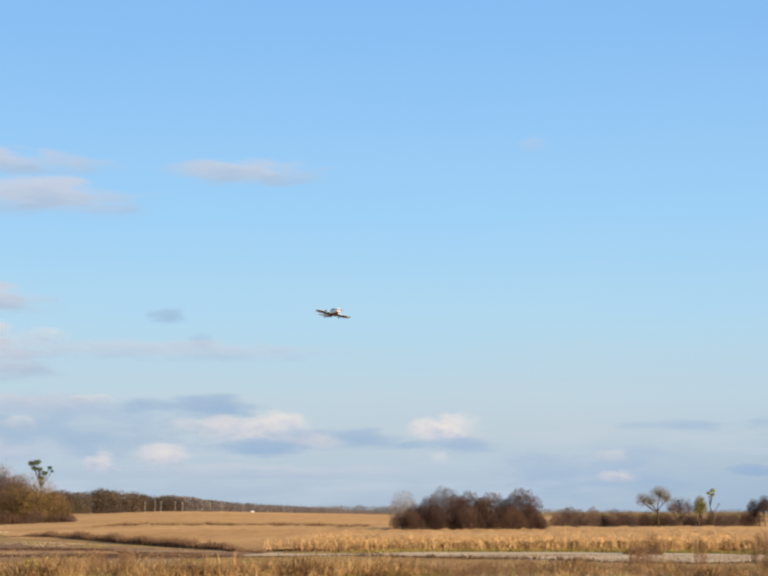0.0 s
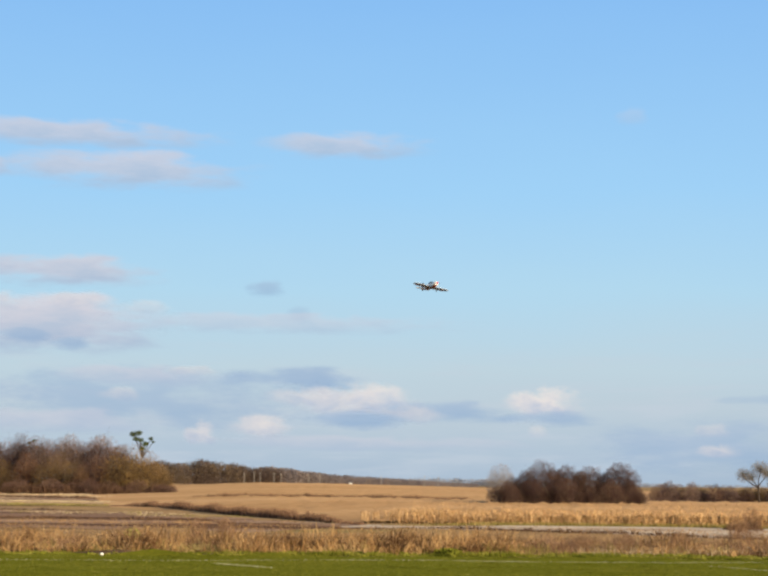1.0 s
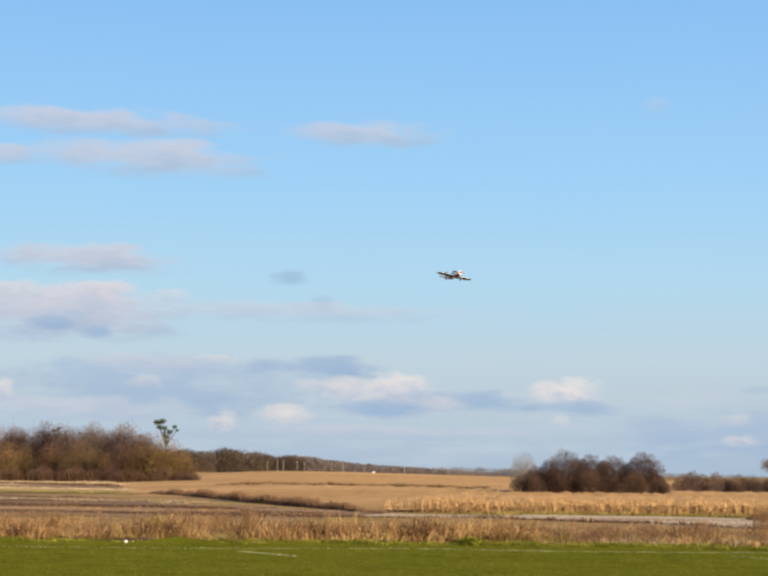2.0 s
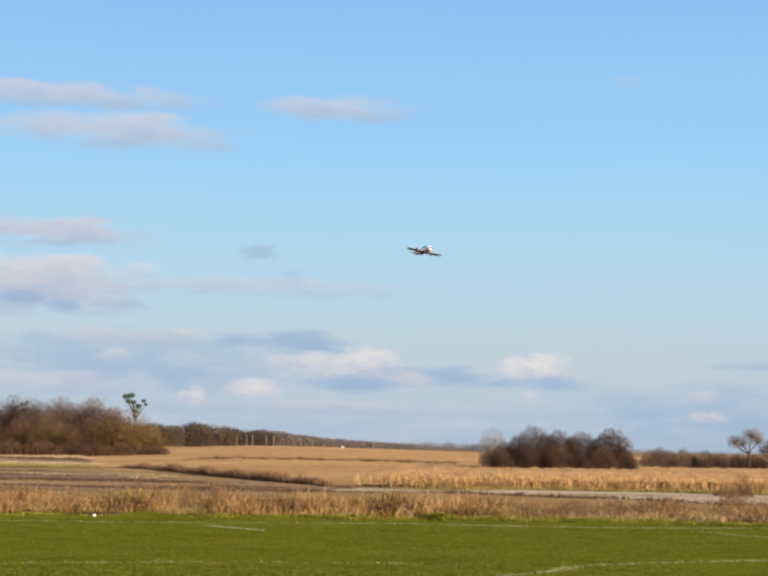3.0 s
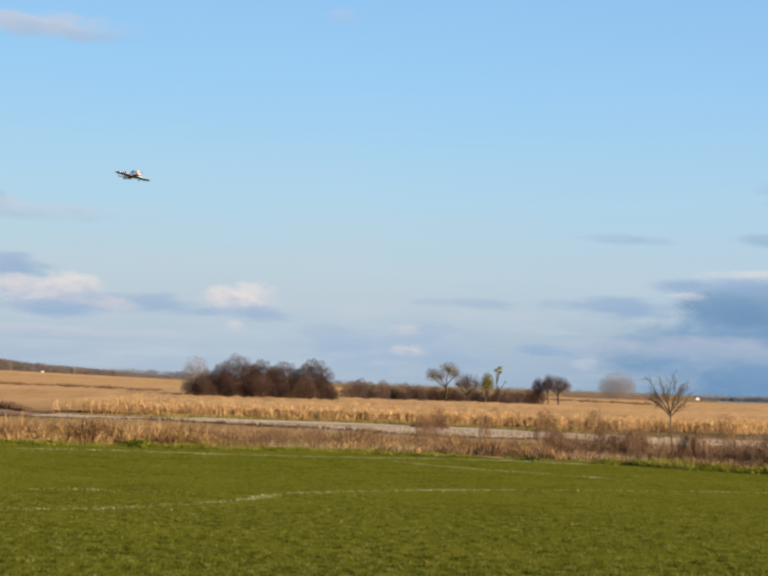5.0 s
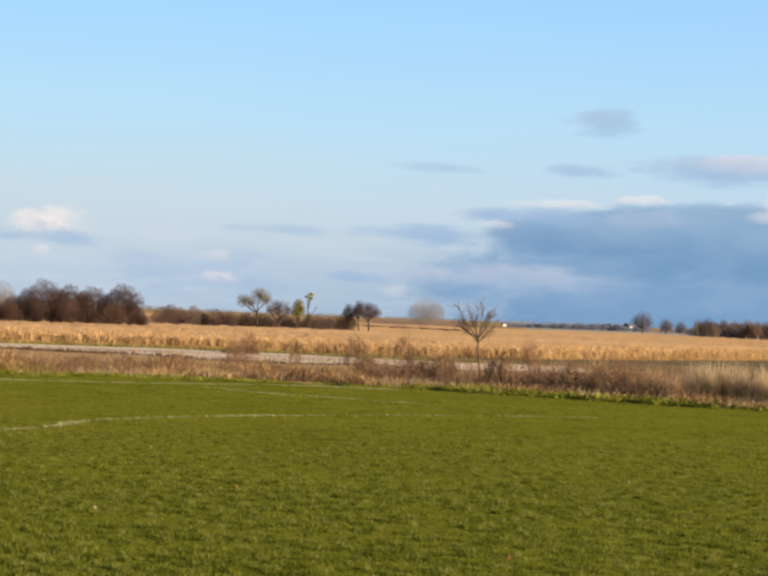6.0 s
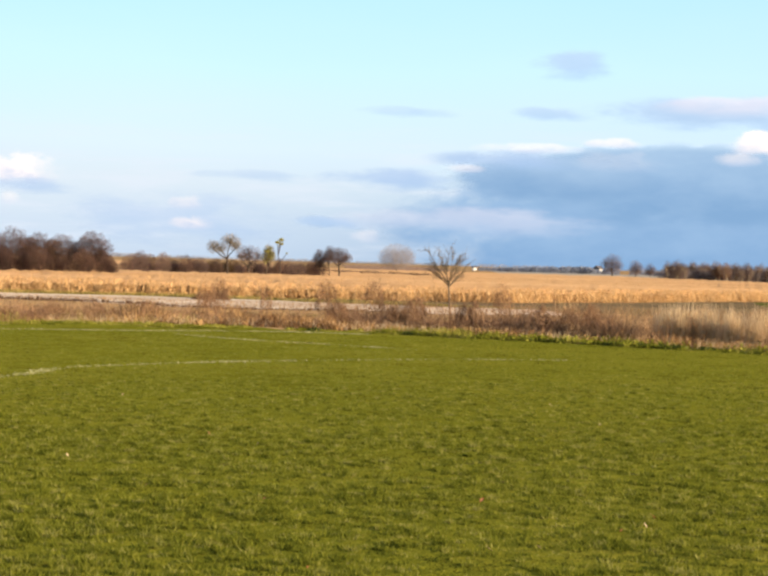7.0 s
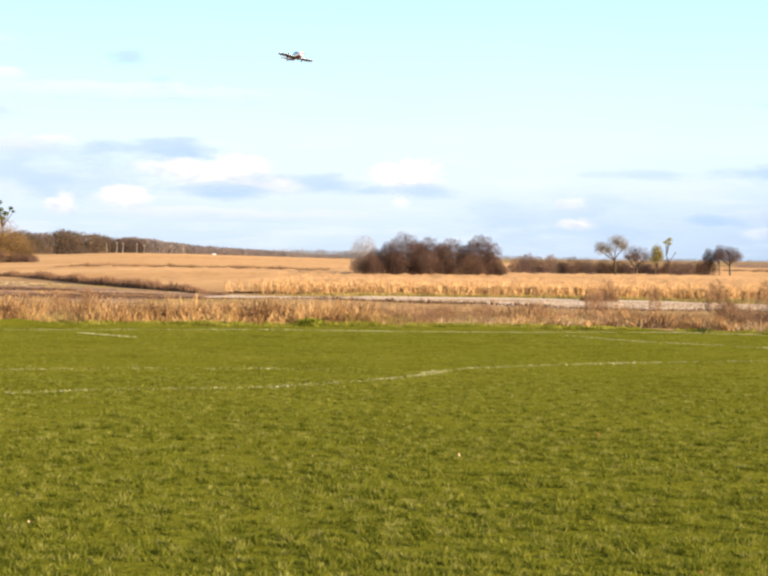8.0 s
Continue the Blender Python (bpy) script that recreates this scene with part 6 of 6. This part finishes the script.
chalk_line([(-13, 34.2), (-9, 34.5), (-7.4, 34.6), (-3.6, 35.7), (-1.5, 36.0), (0.8, 35.7), (3.9, 36.0), (5.6, 36.5), (7.4, 36.7), (9.2, 36.0)], 0.12, 1.7, 51)
chalk_line([(-5.85, 33.7), (-4.4, 32.1)], 0.10, 2.6, 52)
chalk_line([(-6.6, 22.4), (-4.6, 23.1), (-3.4, 23.4), (-1.5, 23.7), (-0.4, 23.7)], 0.16, 0.8, 53)
chalk_line([(-4.6, 18.9), (-3.0, 19.8), (-1.2, 20.3), (-0.56, 20.9), (0.2, 21.7)], 0.15, 0.65, 54)
chalk_line([(0.2, 21.7), (0.76, 22.4), (1.05, 23.0)], 0.14, 1.6, 55)
chalk_line([(1.05, 23.0), (1.3, 23.7)], 0.17, 4.5, 58)
chalk_line([(1.3, 23.7), (1.8, 24.25), (2.93, 25.0), (3.7, 25.5), (4.6, 25.9), (6.6, 26.6), (8.6, 27.1), (10.8, 27.3)], 0.13, 1.1, 56)
chalk_line([(4.5, 34.8), (5.3, 33.3), (5.9, 32.5), (6.5, 32.0), (7.1, 31.5), (8.5, 30.0)], 0.12, 1.0, 57)


def fallen_leaf(x, y, size, mat, label, turn):
    bm = bmesh.new()
    ring = [(0.0, -1.0, 0.0), (0.35, -0.5, 0.12), (0.5, 0.0, 0.16), (0.3, 0.55, 0.1), (0.0, 1.0, 0.25), (-0.32, 0.5, 0.1), (-0.48, 0.0, 0.18), (-0.33, -0.5, 0.1)]
    vs = [bm.verts.new((px * size, py * size, pz * size)) for px, py, pz in ring]
    mid = bm.verts.new((0, 0, 0.02 * size))
    for i in range(8):
        bm.faces.new((vs[i], vs[(i + 1) % 8], mid))
    bmesh.ops.solidify(bm, geom=bm.faces[:], thickness=0.002)
    me = bpy.data.meshes.new("fallen_leaf")
    bm.to_mesh(me)
    bm.free()
    me.materials.append(mat)
    ob = new("fallen_leaf", me)
    ob.location, ob.rotation_euler = (x, y, 0.035), (0.6, 0.25, turn)
    return tagged(ob, label, "leaf", "fallen leaves on the lawn")


PALE = "pale curled fallen leaf lying on the grass"
fallen_leaf(0.87, 13.4, 0.025, M_FALLEN, PALE, 0.4)
fallen_leaf(3.03, 8.9, 0.026, M_FALLEN, PALE, 1.3)
fallen_leaf(3.35, 8.92, 0.02, M_FALLEN, PALE, 2.0)
fl = random.Random(9)
for i in range(26):
    fy = fl.uniform(7.5, 22)
    fallen_leaf(fl.uniform(-0.3, 0.5) * fy, fy, fl.uniform(0.014, 0.028), fl.choice([M_FALLEN, M_FALLEN_ORANGE]), "small brown fallen leaf lying on the grass", fl.uniform(0, 6))


def marker_stone():
    bm = bmesh.new()
    bmesh.ops.create_icosphere(bm, subdivisions=3, radius=0.044)
    for v in bm.verts:
        v.co.z *= 0.8
        v.co *= 1 + 0.12 * noise.noise(v.co * 14)
        v.co.z = max(v.co.z, -0.03)
    me = bpy.data.meshes.new("marker_stone")
    bm.to_mesh(me)
    bm.free()
    me.materials.append(M_STONE)
    for p in me.polygons:
        p.use_smooth = True
    ob = new("marker_stone", me)
    ob.location = (-9.04, 36.8, 0.045)
    tagged(ob, "small white painted marker stone at the lawn's edge", "stone")


marker_stone()

# ---------------------------------------------------------------- model aeroplane


def loft(bm, sections, sides=14):
    """Closed skin through oval sections (y, half width, half height, z)."""
    rings = []
    for y, w, h, z in sections:
        ring = []
        for k in range(sides):
            a = 2 * math.pi * k / sides
            c, s = math.cos(a), math.sin(a)
            ring.append(bm.verts.new((w * math.copysign(abs(c) ** 0.7, c), y, z + h * math.copysign(abs(s) ** 0.7, s))))
        rings.append(ring)
    for r0, r1 in zip(rings, rings[1:]):
        for k in range(sides):
            f = bm.faces.new((r0[k], r0[(k + 1) % sides], r1[(k + 1) % sides], r1[k]))
            f.smooth = True
    bm.faces.new(rings[0])
    bm.faces.new(rings[-1][::-1])
    bmesh.ops.recalc_face_normals(bm, faces=bm.faces[:])


def foil(bm, stations):
    """A wing through stations (point of the leading edge, chord, thickness, up direction)."""
    prof = [(0, 0), (0.05, 0.5), (0.25, 1.0), (0.6, 0.7), (1.0, 0.05), (1.0, -0.05), (0.5, -0.3), (0.15, -0.4)]
    rings = []
    for lead, chord, thick, up in stations:
        rings.append([bm.verts.new(Vector(lead) + Vector((0, -chord * u, 0)) + Vector(up) * thick * t) for u, t in prof])
    n = len(prof)
    for r0, r1 in zip(rings, rings[1:]):
        for k in range(n):
            bm.faces.new((r0[k], r0[(k + 1) % n], r1[(k + 1) % n], r1[k]))
    bm.faces.new(rings[0])
    bm.faces.new(rings[-1][::-1])
    bmesh.ops.recalc_face_normals(bm, faces=bm.faces[:])


def rod(p0, p1, r0, r1=None, sides=8):
    bm = bmesh.new()
    v, f = tubes([(np.array(p0, float), np.array(p1, float), r0, r0 if r1 is None else r1)], sides)
    vs = [bm.verts.new(p) for p in v]
    for q in f:
        bm.faces.new([vs[i] for i in q])
    return bm


def aeroplane(m):
    """A radio-controlled model of 1.5 m span; nose towards +y."""
    ob = tagged(new("model_aeroplane"), "white and dark red low-wing model aeroplane in flight", "aeroplane")
    bm = bmesh.new()
    loft(bm, [(0.50, 0.045, 0.045, 0.0), (0.46, 0.07, 0.075, 0.0), (0.3, 0.08, 0.095, 0.0), (0.05, 0.08, 0.105, 0.0), (-0.2, 0.065, 0.085, 0.01), (-0.5, 0.035, 0.05, 0.025), (-0.68, 0.015, 0.03, 0.035)])
    part("fuselage", bm, M_WHITE, ob)
    bm = bmesh.new()
    loft(bm, [(0.47, 0.055, 0.03, -0.052), (0.3, 0.075, 0.045, -0.064), (0.05, 0.075, 0.045, -0.072), (-0.3, 0.05, 0.04, -0.042), (-0.62, 0.018, 0.02, 0.012)])
    part("belly_stripe", bm, M_DARKRED, ob, "dark red lower body")
    for side in (-1, 1):
        bm = bmesh.new()
        foil(bm, [((0, 0.2, -0.07), 0.29, 0.028, (0, 0, 1)), ((side * 0.55, 0.18, -0.05), 0.25, 0.022, (0, 0, 1)), ((side * 0.73, 0.13, -0.043), 0.17, 0.014, (0, 0, 1))])
        wing = part("wing", bm, M_WHITE, ob)
        bm = bmesh.new()
        foil(bm, [((side * 0.02, 0.213, -0.079), 0.30, 0.014, (0, 0, 1)), ((side * 0.55, 0.192, -0.057), 0.26, 0.012, (0, 0, 1)), ((side * 0.70, 0.15, -0.049), 0.19, 0.009, (0, 0, 1))])
        part("wing_underside", bm, M_NAVY, wing, "dark navy underside")
        bm = bmesh.new()
        block(bm, min(side * 0.25, side * 0.6), max(side * 0.25, side * 0.6), -0.112, -0.07, -0.052, -0.042)
        part("aileron", bm, M_RED, wing, "red aileron")
        bm = bmesh.new()
        foil(bm, [((0, -0.5, 0.04), 0.17, 0.014, (0, 0, 1)), ((side * 0.28, -0.54, 0.04), 0.11, 0.01, (0, 0, 1))])
        part("tailplane", bm, M_WHITE, ob)
        part("wheel_strut", rod((side * 0.06, 0.2, -0.09), (side * 0.15, 0.22, -0.20), 0.005), M_STEEL, ob)
        bm = bmesh.new()
        bmesh.ops.create_cone(bm, cap_ends=True, segments=18, radius1=0.036, radius2=0.036, depth=0.022, matrix=pose(side * 0.16, 0.22, -0.205, 0, 90, 0))
        bmesh.ops.bevel(bm, geom=bm.edges[:], offset=0.005, segments=2, affect="EDGES")
        part("wheel", bm, M_RUBBER, ob)
    bm = bmesh.new()
    foil(bm, [((0, -0.46, 0.06), 0.22, 0.012, (1, 0, 0)), ((0, -0.54, 0.27), 0.15, 0.008, (1, 0, 0))])
    part("fin", bm, M_DARKRED, ob, "dark red tail fin")
    bm = bmesh.new()
    loft(bm, [(0.2, 0.02, 0.015, 0.1), (0.12, 0.055, 0.055, 0.1), (0.0, 0.06, 0.07, 0.1), (-0.14, 0.04, 0.045, 0.09), (-0.22, 0.012, 0.015, 0.085)])
    part("canopy", bm, M_GLASS_DARK, ob, "smoked dark canopy")
    bm = bmesh.new()
    loft(bm, [(0.5, 0.04, 0.04, 0), (0.53, 0.032, 0.032, 0), (0.56, 0.006, 0.006, 0)])
    part("spinner", bm, M_RED, ob)
    for side in (-1, 1):
        bm = bmesh.new()
        foil(bm, [((side * 0.01, 0.535, 0), 0.02, 0.006, (0, 0, 1)), ((side * 0.09, 0.54, 0), 0.03, 0.005, (0, 0, 1)), ((side * 0.16, 0.532, 0), 0.012, 0.003, (0, 0, 1))])
        part("propeller_blade", bm, M_RUBBER, ob)
    part("tail_wheel", rod((-0.012, -0.62, -0.02), (0.012, -0.62, -0.02), 0.02, None, 12), M_RUBBER, ob)
    ob.matrix_basis = m
    return ob


aeroplane(pose(-2.42, 60.0, 9.12, 0, 0, 0) @ pose(0, 0, 0, 7, 0, 212) @ pose(0, 0, 0, 0, -8, 0))
